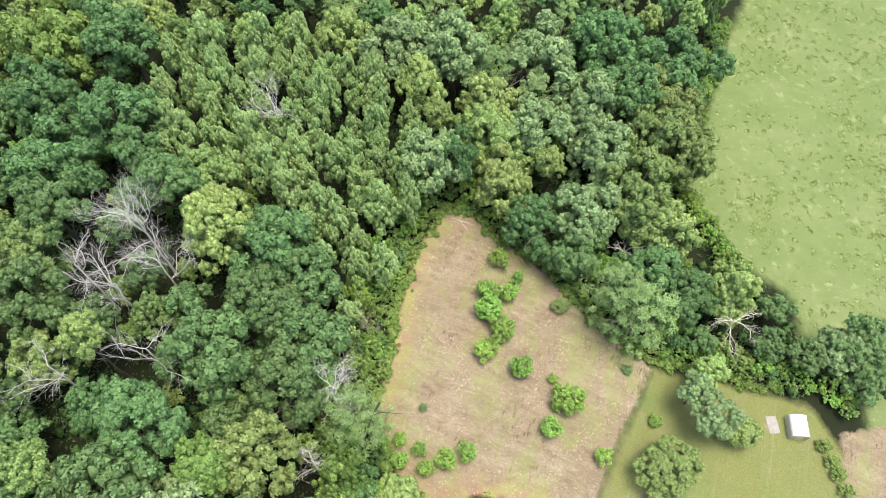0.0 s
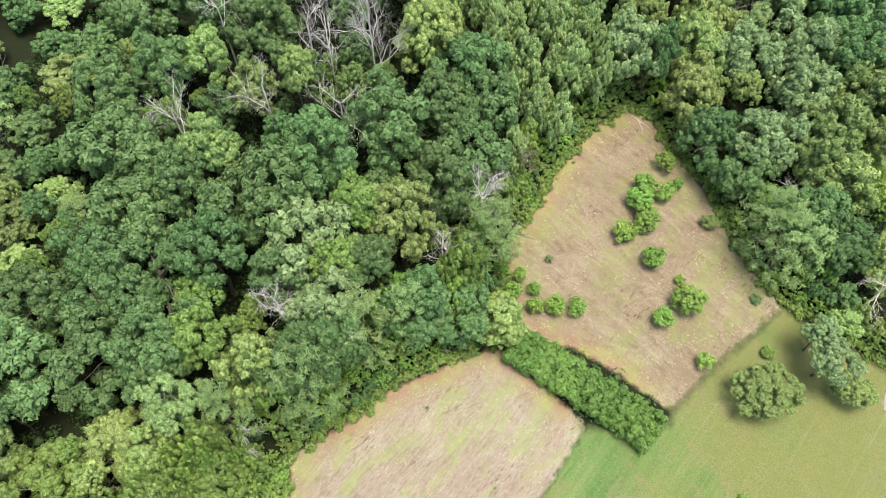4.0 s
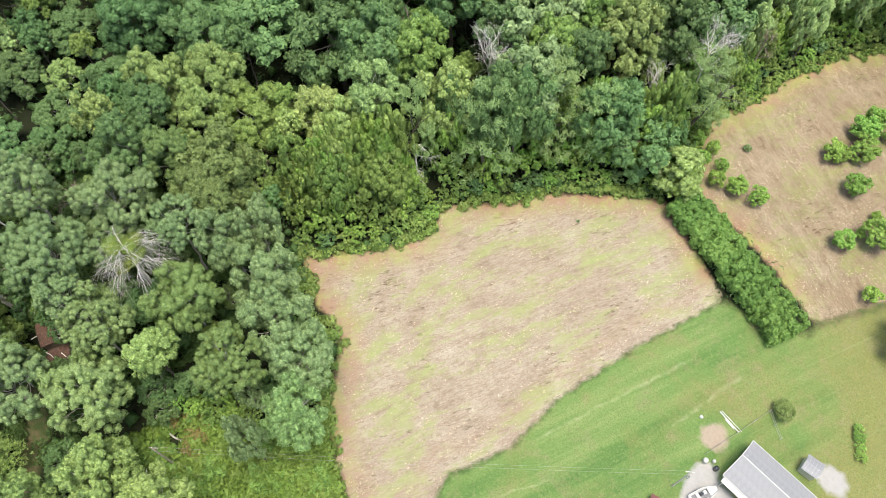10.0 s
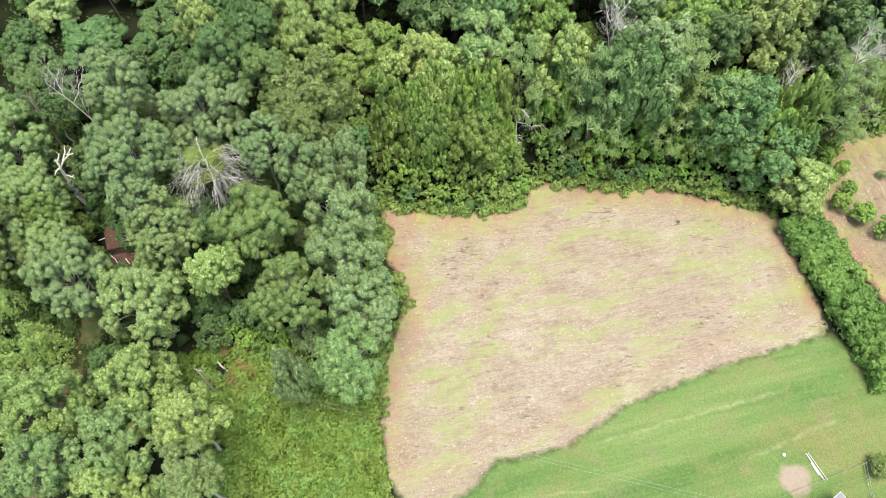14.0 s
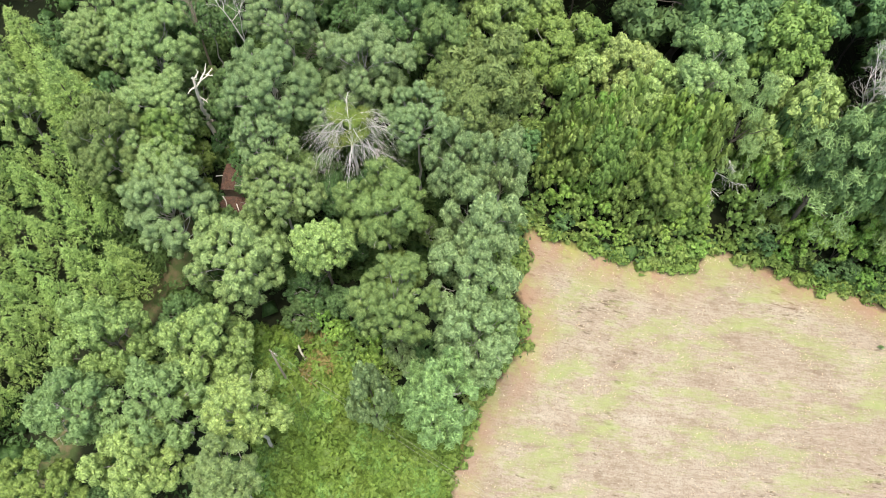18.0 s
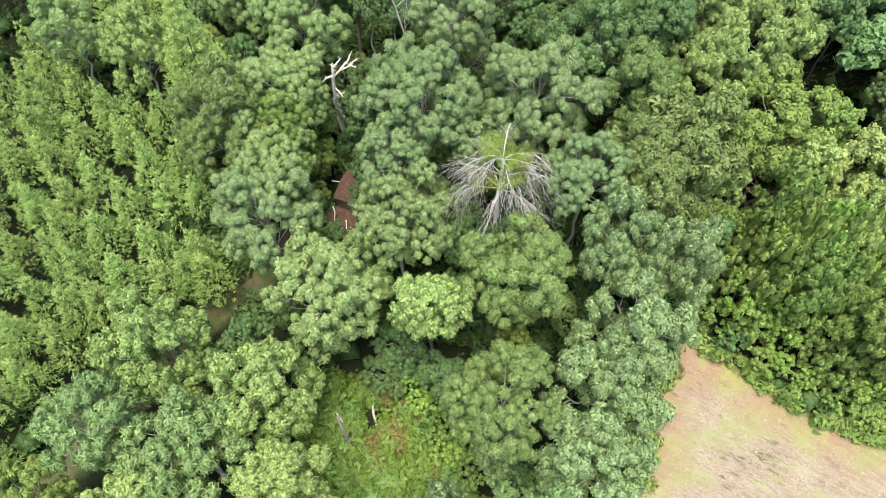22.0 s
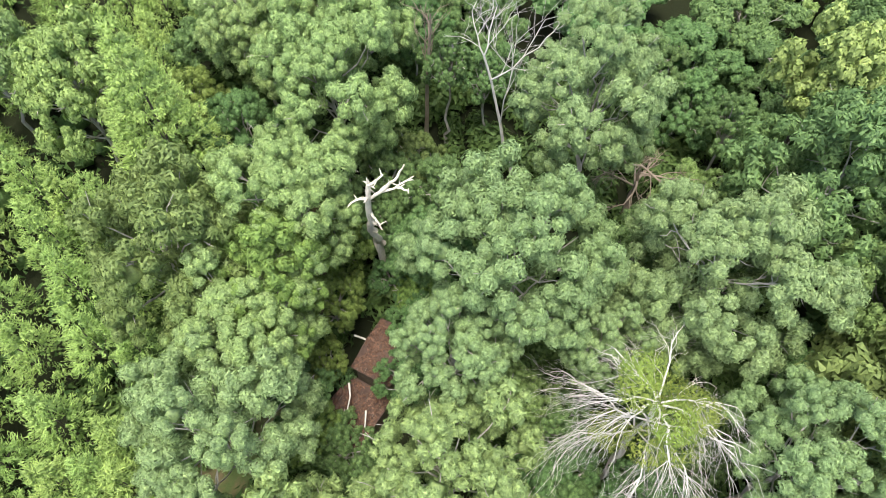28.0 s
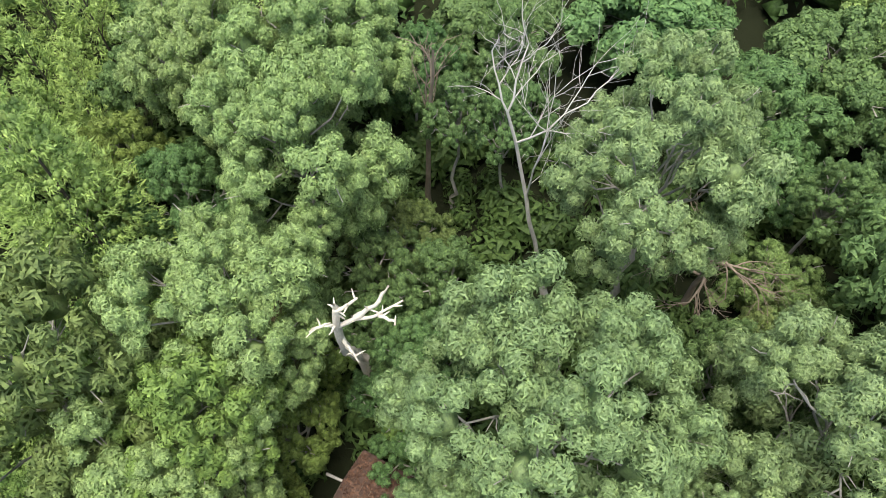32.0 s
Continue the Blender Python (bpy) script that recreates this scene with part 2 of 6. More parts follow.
def ground_material():
    n = Nodes("ground")
    geo = n.add("NewGeometry")
    pos = geo.outputs["Position"]

    def attr(name):
        node = n.add("Attribute")
        node.attribute_name = name
        return node.outputs["Fac"]

    def mask(name, soft, ragged, scale):
        wobble = n.math("MULTIPLY", n.math("SUBTRACT", n.noise(pos, scale, 4, 0.65), 0.5), ragged)
        return n.math("ADD", n.math("DIVIDE", n.math("ADD", attr(name), wobble), soft), 0.5, clamp=True)

    def streaks(angle, across, along, detail=5):
        turn = n.add("Mapping")
        turn.vector_type = "TEXTURE"
        turn.inputs["Rotation"].default_value = (0, 0, radians(angle))
        n.link(pos, turn.inputs[0])
        squash = n.add("Mapping")
        squash.inputs["Scale"].default_value = (along, across, 1)
        n.link(turn.outputs[0], squash.inputs[0])
        return n.noise(squash.outputs[0], 1.0, detail, 0.62)

    # woodland floor: leaf litter darkened well down, canopy shade put into its colour
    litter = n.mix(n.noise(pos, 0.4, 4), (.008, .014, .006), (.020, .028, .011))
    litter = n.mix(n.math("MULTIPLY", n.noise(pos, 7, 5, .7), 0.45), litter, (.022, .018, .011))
    # cut hay: straw, reddish stubble, regrowth
    fine, grainy = n.noise(pos, 5.0, 6, 0.75), n.noise(pos, 1.1, 5, 0.7)
    rows = streaks(72.3, 1.5, 0.3, 6)
    rows2 = streaks(159, 1.1, 0.5, 6)
    where = n.add("SeparateXYZ")
    n.link(pos, where.inputs[0])
    row = n.mix(n.math("GREATER_THAN", where.outputs[1], 16), rows, rows2)
    blotch = n.noise(pos, 0.22, 6, .68)
    straw = n.ramp(n.math("ADD", n.math("MULTIPLY", row, .45), n.math("MULTIPLY", blotch, .55)),
                   [(0.34, (0.188, 0.135, 0.098)), (0.44, (0.268, 0.217, 0.164)), (0.54, (0.322, 0.273, 0.212)), (0.66, (0.384, 0.343, 0.272))])
    straw = n.mix(n.ramp(n.noise(pos, 0.07, 4, .6), [(0.4, (0, 0, 0)), (0.62, (.55, .55, .55))]), straw, (0.268, 0.206, 0.160))
    straw = n.mix(n.ramp(fine, [(0.48, (0, 0, 0)), (0.65, (.62, .62, .62))]), straw, (0.136, 0.105, 0.068))
    straw = n.mix(n.ramp(grainy, [(0.55, (0, 0, 0)), (0.75, (.5, .5, .5))]), straw, (0.384, 0.348, 0.268))
    comb = n.mix(n.math("GREATER_THAN", where.outputs[1], 16), streaks(72.3, 4.6, 1.2, 5), streaks(159, 3.2, 1.6, 5))
    straw = n.mix(n.ramp(comb, [(0.54, (0, 0, 0)), (0.66, (.5, .5, .5))]), straw, (0.172, 0.123, 0.086))
    straw = n.mix(n.ramp(comb, [(0.32, (.4, .4, .4)), (0.46, (0, 0, 0))]), straw, (0.400, 0.361, 0.280))
    scars = n.math("MULTIPLY", streaks(66, 2.2, 0.6, 4), n.math("ADD", n.noise(pos, .1, 3), .5))
    straw = n.mix(n.ramp(scars, [(0.62, (0, 0, 0)), (0.72, (.75, .75, .75))]), straw, (0.096, 0.070, 0.044))
    patch = n.mix(n.math("GREATER_THAN", where.outputs[1], 16), streaks(72.3, .30, .11, 5), streaks(72, .2, .09, 5))
    regrowth = n.math("ADD", n.math("MULTIPLY", patch, 0.62), n.math("MULTIPLY", n.math("ADD", row, comb), 0.19))
    green = n.ramp(regrowth, [(0.485, (0, 0, 0)), (0.545, (.42, .42, .42)), (0.63, (.82, .82, .82))])
    straw = n.mix(green, straw, n.mix(grainy, (.185, .235, .078), (.300, .335, .135)))
    swath = n.ramp(streaks(159, .5, .05, 4), [(0.36, (.76, .72, .62)), (0.5, (.84, .80, .71)), (0.64, (.92, .89, .80))])
    straw = n.mix(n.math("GREATER_THAN", where.outputs[1], 16), straw, n.mix(1.0, straw, swath, "MULTIPLY"))
    by_wood = n.math("DIVIDE", n.math("SUBTRACT", -1.5, attr("lawn")), 3.0, clamp=True)
    edge = n.math("MULTIPLY", n.math("SUBTRACT", 1.0, n.math("DIVIDE", attr("hay"), 4.5), clamp=True), n.math("MULTIPLY", by_wood, n.math("SUBTRACT", 1.0, attr("east"))))
    rim = n.mix(n.ramp(n.noise(pos, .35, 5, .7), [(0.45, (0, 0, 0)), (0.58, (1, 1, 1))]), (.275, .165, .105), (.270, .265, .085))
    straw = n.mix(n.math("MULTIPLY", edge, n.ramp(n.noise(pos, .22, 4), [(0.3, (.2, .2, .2)), (0.55, (.95, .95, .95))])), straw, rim)
    # lawn: mown stripes, worn patches
    stripe = streaks(72.3, 0.42, 0.03, 4)
    lawn = n.ramp(stripe, [(0.36, (0.084, 0.158, 0.044)), (0.5, (0.120, 0.198, 0.058)), (0.64, (0.170, 0.232, 0.080))])
    worn = n.ramp(n.math("ADD", n.math("MULTIPLY", n.noise(pos, 0.07, 5, .65), .8), n.math("MULTIPLY", attr("east"), 0.2)),
                  [(0.40, (0, 0, 0)), (0.58, (.9, .9, .9))])
    lawn = n.mix(worn, lawn, n.mix(n.noise(pos, .4, 6, .75), (0.150, 0.160, 0.044), (0.230, 0.212, 0.088)))
    lawn = n.mix(n.ramp(n.noise(pos, .28, 6, .75), [(0.52, (0, 0, 0)), (0.7, (.6, .6, .6))]), lawn, (0.214, 0.189, 0.109))
    lawn = n.mix(n.ramp(n.noise(pos, 5, 5, .75), [(0.45, (0, 0, 0)), (0.66, (.6, .6, .6))]), lawn, (0.050, 0.088, 0.025))
    lawn = n.mix(n.ramp(n.noise(pos, 2.6, 5, .75), [(0.52, (0, 0, 0)), (0.66, (.5, .5, .5))]), lawn, (.200, .262, .105))
    lines = streaks(72.3, 1.5, .012, 2)
    lawn = n.mix(n.ramp(lines, [(0.64, (0, 0, 0)), (0.74, (.3, .3, .3))]), lawn, (.225, .280, .120))
    # pale wheel lines across the lawn
    def worn_line(ax, ay, bx, by, half):
        length = math.hypot(bx - ax, by - ay)
        ux, uy = (bx - ax) / length, (by - ay) / length
        dx, dy = n.math("SUBTRACT", where.outputs[0], ax), n.math("SUBTRACT", where.outputs[1], ay)
        along = n.math("ADD", n.math("MULTIPLY", dx, ux), n.math("MULTIPLY", dy, uy))
        across = n.math("ADD", n.math("MULTIPLY", dx, -uy), n.math("MULTIPLY", dy, ux))
        across = n.math("ADD", across, n.math("MULTIPLY", n.math("SUBTRACT", n.noise(pos, .25, 3), .5), 1.2))
        near = n.math("SUBTRACT", 1.0, n.math("DIVIDE", n.math("ABSOLUTE", across), half), clamp=True)
        ends = n.math("MULTIPLY", n.math("DIVIDE", along, 3.0, clamp=True), n.math("DIVIDE", n.math("SUBTRACT", length, along), 3.0, clamp=True))
        return n.math("MULTIPLY", n.math("MULTIPLY", near, ends), n.ramp(n.noise(pos, .7, 4), [(0.35, (.04, .04, .04)), (0.65, (.42, .42, .42))]))

    for ends in ((6.7, -29.6, 14.5, -1.8, .38), (18.5, -13.3, 20.9, 2.7, .45), (8.7, -38.6, 12.5, -29.9, .3)):
        lawn = n.mix(worn_line(*ends), lawn, (.330, .350, .200))
    # far pasture
    pasture = n.ramp(n.noise(pos, 0.10, 6, .7), [(0.3, (.112, .160, .050)), (0.55, (.150, .192, .070)), (0.75, (.196, .220, .098))])
    tussock = n.noise(pos, .55, 4, .6)
    pasture = n.mix(n.ramp(tussock, [(0.54, (0, 0, 0)), (0.66, (.18, .18, .18))]), pasture, (.105, .155, .045))
    pasture = n.mix(n.ramp(tussock, [(0.33, (.85, .85, .85)), (0.42, (0, 0, 0))]), pasture, (.230, .270, .125))
    pasture = n.mix(n.ramp(fine, [(0.5, (0, 0, 0)), (0.8, (.5, .5, .5))]), pasture, (.22, .24, .115))
    # trodden earth
    soil = n.mix(n.ramp(n.noise(pos, .9, 5, .7), [(0.42, (0, 0, 0)), (0.6, (1, 1, 1))]), (.070, .100, .034), (.135, .112, .062))
    bare = n.mix(n.noise(pos, 2.0, 5, .7), (.24, .19, .145), (.36, .30, .235))
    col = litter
    col = n.mix(mask("meadow", 2.5, 3.0, 0.4), col, pasture)
    col = n.mix(mask("lawn", 1.6, 2.0, 0.5), col, lawn)
    col = n.mix(mask("hay", .8, 2.0, 0.7), col, straw)
    col = n.mix(mask("track", 1.0, 1.6, 0.6), col, soil)
    col = n.mix(mask("bare", 0.8, 1.8, 0.7), col, bare)
    gravel = n.mix(n.noise(pos, 1.2, 6, .75), (.24, .235, .225), (.39, .38, .365))
    col = n.mix(mask("gravel", 0.7, 1.2, 0.9), col, gravel)
    n.link(col, n.bsdf.inputs["Base Color"])
    n.bsdf.inputs["Roughness"].default_value = 0.95
    n.bsdf.inputs["Specular IOR Level"].default_value = 0.15
    n.bump(n.math("ADD", fine, grainy), 0.5, 0.12)
    return n.mat


# ---------------------------------------------------------------- mesh helpers
def mesh_of(name, verts, faces, mat, smooth=False):
    """A mesh from an (n, 3) array and an (m, 3) or (m, 4) array of corners."""
    verts, faces = np.asarray(verts, np.float32), np.asarray(faces, np.int32)
    me = bpy.data.meshes.new(name)
    m, k = faces.shape
    me.vertices.add(len(verts))
    me.vertices.foreach_set("co", verts.ravel())
    me.loops.add(m * k)
    me.loops.foreach_set("vertex_index", faces.ravel())
    me.polygons.add(m)
    me.polygons.foreach_set("loop_start", np.arange(0, m * k, k, dtype=np.int32))
    me.polygons.foreach_set("loop_total", np.full(m, k, np.int32))
    if smooth:
        me.polygons.foreach_set("use_smooth", np.ones(m, bool))
    me.update(calc_edges=True)
    me.materials.append(mat)
    return me


def joined(pieces):
    verts, faces, n = [], [], 0
    for v, f in pieces:
        verts.append(v)
        faces.append(np.asarray(f) + n)
        n += len(v)
    return np.concatenate(verts), np.concatenate(faces)


def unit(v):
    return v / np.maximum(np.linalg.norm(v, axis=-1, keepdims=True), 1e-9)


def leaves(points, normals, length, aspect, rng, vary=0.35):
    """One pointed leaf at every point, facing along its normal."""
    k = len(points)
    side = unit(np.cross(normals, rng.normal(size=(k, 3))))
    along = np.cross(side, normals)
    size = (length * rng.uniform(1 - vary, 1 + vary, k))[:, None]
    wide = size * aspect
    v = np.stack([points - along * size * .4 - side * wide * .5, points - along * size * .4 + side * wide * .5, points + along * size * .6 - normals * size * .12], 1)
    return v.reshape(-1, 3), np.arange(3 * k).reshape(-1, 3)


def ball_dirs(k, rng, low=-0.4):
    z = rng.uniform(low, 1, k)
    a = rng.uniform(0, 2 * np.pi, k)
    s = np.sqrt(1 - z * z)
    return np.stack([s * np.cos(a), s * np.sin(a), z], -1)


def lobes(rng, count, reach=0.72, size=(.22, .36), low=-0.25, jitter=.12):
    """Clump centres spread over a dome of unit radius, and their radii."""
    i = np.arange(count) + 0.5
    z = 1 - (1 - low) * i / count
    a = np.pi * (1 + 5 ** .5) * i + rng.uniform(0, 6)
    s = np.sqrt(np.maximum(1 - z * z, 0))
    c = np.stack([s * np.cos(a), s * np.sin(a), z], -1) * (reach * rng.uniform(.8, 1.14, count))[:, None]
    return c + rng.normal(size=(count, 3)) * jitter, rng.uniform(*size, count)


def bough_lobes(rng, boughs, per, low=-.35, reach=.64, point=0.0, swell=.82, lump=(.42, .6)):
    """Boughs spread over a dome, each a cluster of clumps: clump centres, their radii, bough centres, bough radii."""
    i = np.arange(boughs) + .5
    z = 1 - (1 - low) * i / boughs
    a = np.pi * (1 + 5 ** .5) * i + rng.uniform(0, 6)
    s = np.sqrt(np.maximum(1 - z * z, 0))
    d = np.stack([s * np.cos(a), s * np.sin(a), z], -1)
    c = d * (reach * rng.uniform(.72, 1.2, boughs))[:, None] + rng.normal(size=(boughs, 3)) * .05
    c[:, :2] *= (1 - point * np.clip(z, 0, 1))[:, None]
    big = np.sqrt(2 * (1 - low) * reach ** 2 / boughs) * swell * rng.uniform(.78, 1.22, boughs) * (1 - .35 * point * np.clip(z, 0, 1))
    k = int(per * 1.7)
    j = np.arange(k) + .5
    zz = 1 - 2 * j / k
    ss = np.sqrt(1 - zz * zz)
    p, r = [], []
    for n in range(boughs):
        aa = np.pi * (1 + 5 ** .5) * j + rng.uniform(0, 6)
        e = np.stack([ss * np.cos(aa), ss * np.sin(aa), zz], -1)
        e = unit(e + rng.normal(size=e.shape) * .16)
        e = e[np.argsort(-(e @ unit(d[n] + np.array([0, 0, .55]))))[:per]]
        p.append(c[n] + e * big[n] * rng.uniform(.62, 1.12, (per, 1)))
        r.append(big[n] * rng.uniform(*lump, per))
    inner = ball_dirs(14, rng, -.8) * rng.uniform(.2, .44, (14, 1)) * np.array([1 - point * .4, 1 - point * .4, 1])
    p.append(inner)
    r.append(rng.uniform(.085, .13, 14))
    return np.concatenate(p), np.concatenate(r), c, big


OCTA = (np.array([(1, 0, 0), (0, 1, 0), (-1, 0, 0), (0, -1, 0), (0, 0, 1), (0, 0, -1)], float),
        np.array([(0, 1, 4), (1, 2, 4), (2, 3, 4), (3, 0, 4), (1, 0, 5), (2, 1, 5), (3, 2, 5), (0, 3, 5)]))


def cores(centres, radii, rng, share=.72, flat=.85):
    """The dense inner foliage of each clump, as uneven lumps."""
    k = len(centres)
    a = rng.uniform(0, 2 * np.pi, k)
    turn = np.stack([np.cos(a), -np.sin(a), 0 * a, np.sin(a), np.cos(a), 0 * a, 0 * a, 0 * a, 0 * a + 1], -1).reshape(-1, 3, 3)
    v = np.einsum("kij,nj->kni", turn, OCTA[0]) * radii[:, None, None] * share * rng.uniform(.7, 1.2, (k, 6, 1)) * np.array([1, 1, flat])
    return (v + centres[:, None]).reshape(-1, 3), (OCTA[1][None] + 6 * np.arange(k)[:, None, None]).reshape(-1, 3)


def clump_leaves(centres, radii, per, length, aspect, rng, flat=0.85, low=-0.35, up=0.25, core=.78, dome=0.0, rough=.32, loose=(.75, 1.1)):
    """Leaves over the outside of rounded clumps, round a dense inside."""
    k = len(centres)
    d = ball_dirs(k * per, rng, low)
    c = np.repeat(centres, per, 0)
    r = np.repeat(radii, per)[:, None]
    p = c + d * r * rng.uniform(*loose, (k * per, 1)) * np.array([1, 1, flat])
    n = unit(d + dome * unit(p * np.array([1, 1, 1.2])) + np.array([0, 0, up]) + rng.normal(size=d.shape) * rough)
    out = leaves(p, n, length, aspect, rng)
    return joined([out, cores(centres, radii, rng, core, flat)]) if core else out


def even_dirs(lumps, per, rng, low=-.3, jitter=.3):
    """For every lump, directions spread evenly over its upper side."""
    j = np.arange(per) + .5
    z = 1 - (1 - low) * j / per
    s = np.sqrt(1 - z * z)
    a = np.pi * (1 + 5 ** .5) * j[None] + rng.uniform(0, 2 * np.pi, (lumps, 1))
    d = np.stack([s * np.cos(a), s * np.sin(a), np.broadcast_to(z, a.shape)], -1).reshape(-1, 3)
    return unit(d + rng.normal(size=d.shape) * jitter / math.sqrt(per))


def leafy_lumps(centres, radii, per, rng, flat=.9, low=-.3, slim=1.0, rough=.3, core=.84, cover=1.0):
    """Rounded clumps closely shingled with leaves."""
    k = len(centres)
    d = even_dirs(k, per, rng, low, .55)
    r = np.repeat(radii, per)[:, None]
    p = np.repeat(centres, per, 0) + d * r * rng.uniform(.76, 1.17, (k * per, 1)) * np.array([1, 1, flat])
    n = unit(d + .15 * unit(p) + np.array([0, 0, .12]) + rng.normal(size=d.shape) * rough)
    side = unit(np.cross(n, rng.normal(size=d.shape)))
    along = np.cross(side, n)
    size = r * math.sqrt(2 * np.pi * (1 - low) / per) * rng.uniform(.78, 1.2, (k * per, 1)) * cover
    long, wide = size * 1.5 / math.sqrt(slim), size * 1.3 * math.sqrt(slim)
    v = np.stack([p - along * long * .4 - side * wide * .5, p - along * long * .4 + side * wide * .5, p + along * long * .6 - n * long * .1], 1).reshape(-1, 3)
    out = (v, np.arange(len(v)).reshape(-1, 3))
    return joined([out, cores(centres, radii, rng, core, flat)]) if core else out


def rosettes(points, normals, blades, length, aspect, rng):
    """Whorls of long leaves that spread from twig ends and droop a little."""
    k = len(points)
    side = unit(np.cross(normals, rng.normal(size=(k, 3))))
    other = np.cross(normals, side)
    out_v = []
    for b in range(blades):
        a = 2 * np.pi * b / blades + rng.uniform(-.5, .5, k)
        way = np.cos(a)[:, None] * side + np.sin(a)[:, None] * other
        rise = rng.uniform(-.12, .35, k)[:, None]
        way = unit(way + normals * rise)
        across = unit(np.cross(way, normals))
        size = (length * rng.uniform(.7, 1.25, k))[:, None]
        root = points + way * size * .1
        v = np.stack([root - across * size * aspect * .5, root + across * size * aspect * .5, root + way * size - normals * size * .2], 1)
        out_v.append(v.reshape(-1, 3))
    v = np.concatenate(out_v)
    return v, np.arange(len(v)).reshape(-1, 3)


def tube(points, radii, sides=6):
    """A tapering tube along a bent line."""
    points, radii = np.asarray(points, float), np.asarray(radii, float)
    way = unit(np.gradient(points, axis=0))
    ref = np.where(np.abs(way[:, 2:3]) > .9, np.array([[1., 0, 0]]), np.array([[0, 0, 1.]]))
    a = unit(np.cross(way, ref))
    b = np.cross(way, a)
    t = np.linspace(0, 2 * np.pi, sides, endpoint=False)
    ring = np.cos(t)[None, :, None] * a[:, None] + np.sin(t)[None, :, None] * b[:, None]
    v = (points[:, None] + ring * radii[:, None, None]).reshape(-1, 3)
    i, j = np.meshgrid(np.arange(len(points) - 1), np.arange(sides), indexing="ij")
    j2 = (j + 1) % sides
    f = np.stack([i * sides + j, i * sides + j2, (i + 1) * sides + j2, (i + 1) * sides + j], -1).reshape(-1, 4)
    return v, f


def bent(start, end, sag, rng, steps=5):
    s = np.linspace(0, 1, steps)[:, None]
    start, end = np.asarray(start, float), np.asarray(end, float)
    line = start + (end - start) * s
    wob = rng.normal(size=(steps, 3)) * np.linalg.norm(end - start) * .035
    wob[0] = 0
    return line + wob + np.array([0, 0, 1]) * sag * np.sin(np.pi * s)


def part(name, me, parent, label="", m=None):
    ob = new(name, me)
    ob.parent = parent
    if m is not None:
        ob.matrix_basis = m
    if label:
        tagged(ob, label)
    return ob


def thing(name, x, y, z, label, category, group="", turn=0.0):
    ob = new(name)
    ob.empty_display_size = 0.5
    ob.matrix_basis = pose(x, y, z, 0, 0, turn)
    return tagged(ob, label, category, group)


# ---------------------------------------------------------------- ground
def build_ground():
    core_x, core_y = np.arange(-135, 136, 1.5), np.arange(-135, 181, 1.5)
    far = np.array([12., 35., 90., 220., 500., 1100., 2200.])
    xs = np.concatenate([core_x[0] - far[::-1], core_x, core_x[-1] + far])
    ys = np.concatenate([core_y[0] - far[::-1], core_y, core_y[-1] + far])
    X, Y = np.meshgrid(xs, ys, indexing="ij")
    rng = np.random.default_rng(3)
    Z = terrain(X, Y)
    field = np.maximum(np.maximum(inside_distance(NORTH_FIELD, X, Y), inside_distance(SOUTH_FIELD, X, Y)), inside_distance(LAWN, X, Y))
    Z = Z + rng.normal(size=Z.shape) * np.where(field > 0, .02, .10)
    nx, ny = X.shape
    i, j = np.meshgrid(np.arange(nx - 1), np.arange(ny - 1), indexing="ij")
    f = np.stack([i * ny + j, (i + 1) * ny + j, (i + 1) * ny + j + 1, i * ny + j + 1], -1).reshape(-1, 4)
    me = mesh_of("ground", np.stack([X, Y, Z], -1).reshape(-1, 3), f, ground_material(), True)
    x, y = X.ravel(), Y.ravel()
    layers = {
        "hay": np.maximum.reduce([inside_distance(q, x, y) for q in (NORTH_FIELD, SOUTH_FIELD, EAST_FIELD)]),
        "lawn": inside_distance(LAWN, x, y),
        "meadow": np.maximum.reduce([inside_distance(MEADOW, x, y), inside_distance(PASTURE, x, y), x - 95, np.hypot(x, y) - 260]),
        "track": np.maximum(1.5 - line_distance(TRACK, x, y), 0.5 - line_distance([(37, 42.5), (34.5, 37), (27, 24), (24, 17)], x, y)),
        "bare": np.maximum(2.0 - np.hypot(x - 23.6, y + 8.9), 1.2 - np.hypot(x - 57, y - 32.5)),
        "gravel": np.maximum(inside_distance(YARD, x, y), 1.9 - np.hypot((x - 38.6) / 1.25, y + 1.0)),
        "east": np.clip((x - 18 + .35 * y) / 25, 0, 1),
    }
    for name, values in layers.items():
        layer = me.attributes.new(name, "FLOAT", "POINT")
        layer.data.foreach_set("value", np.clip(values, -50, 50).astype(np.float32))
    ob = new("ground", me)
    tagged(ob, "gently sloping ground of cut hay, lawn, pasture and leaf litter", "ground", kind="structure")


build_ground()

# ---------------------------------------------------------------- tree kinds


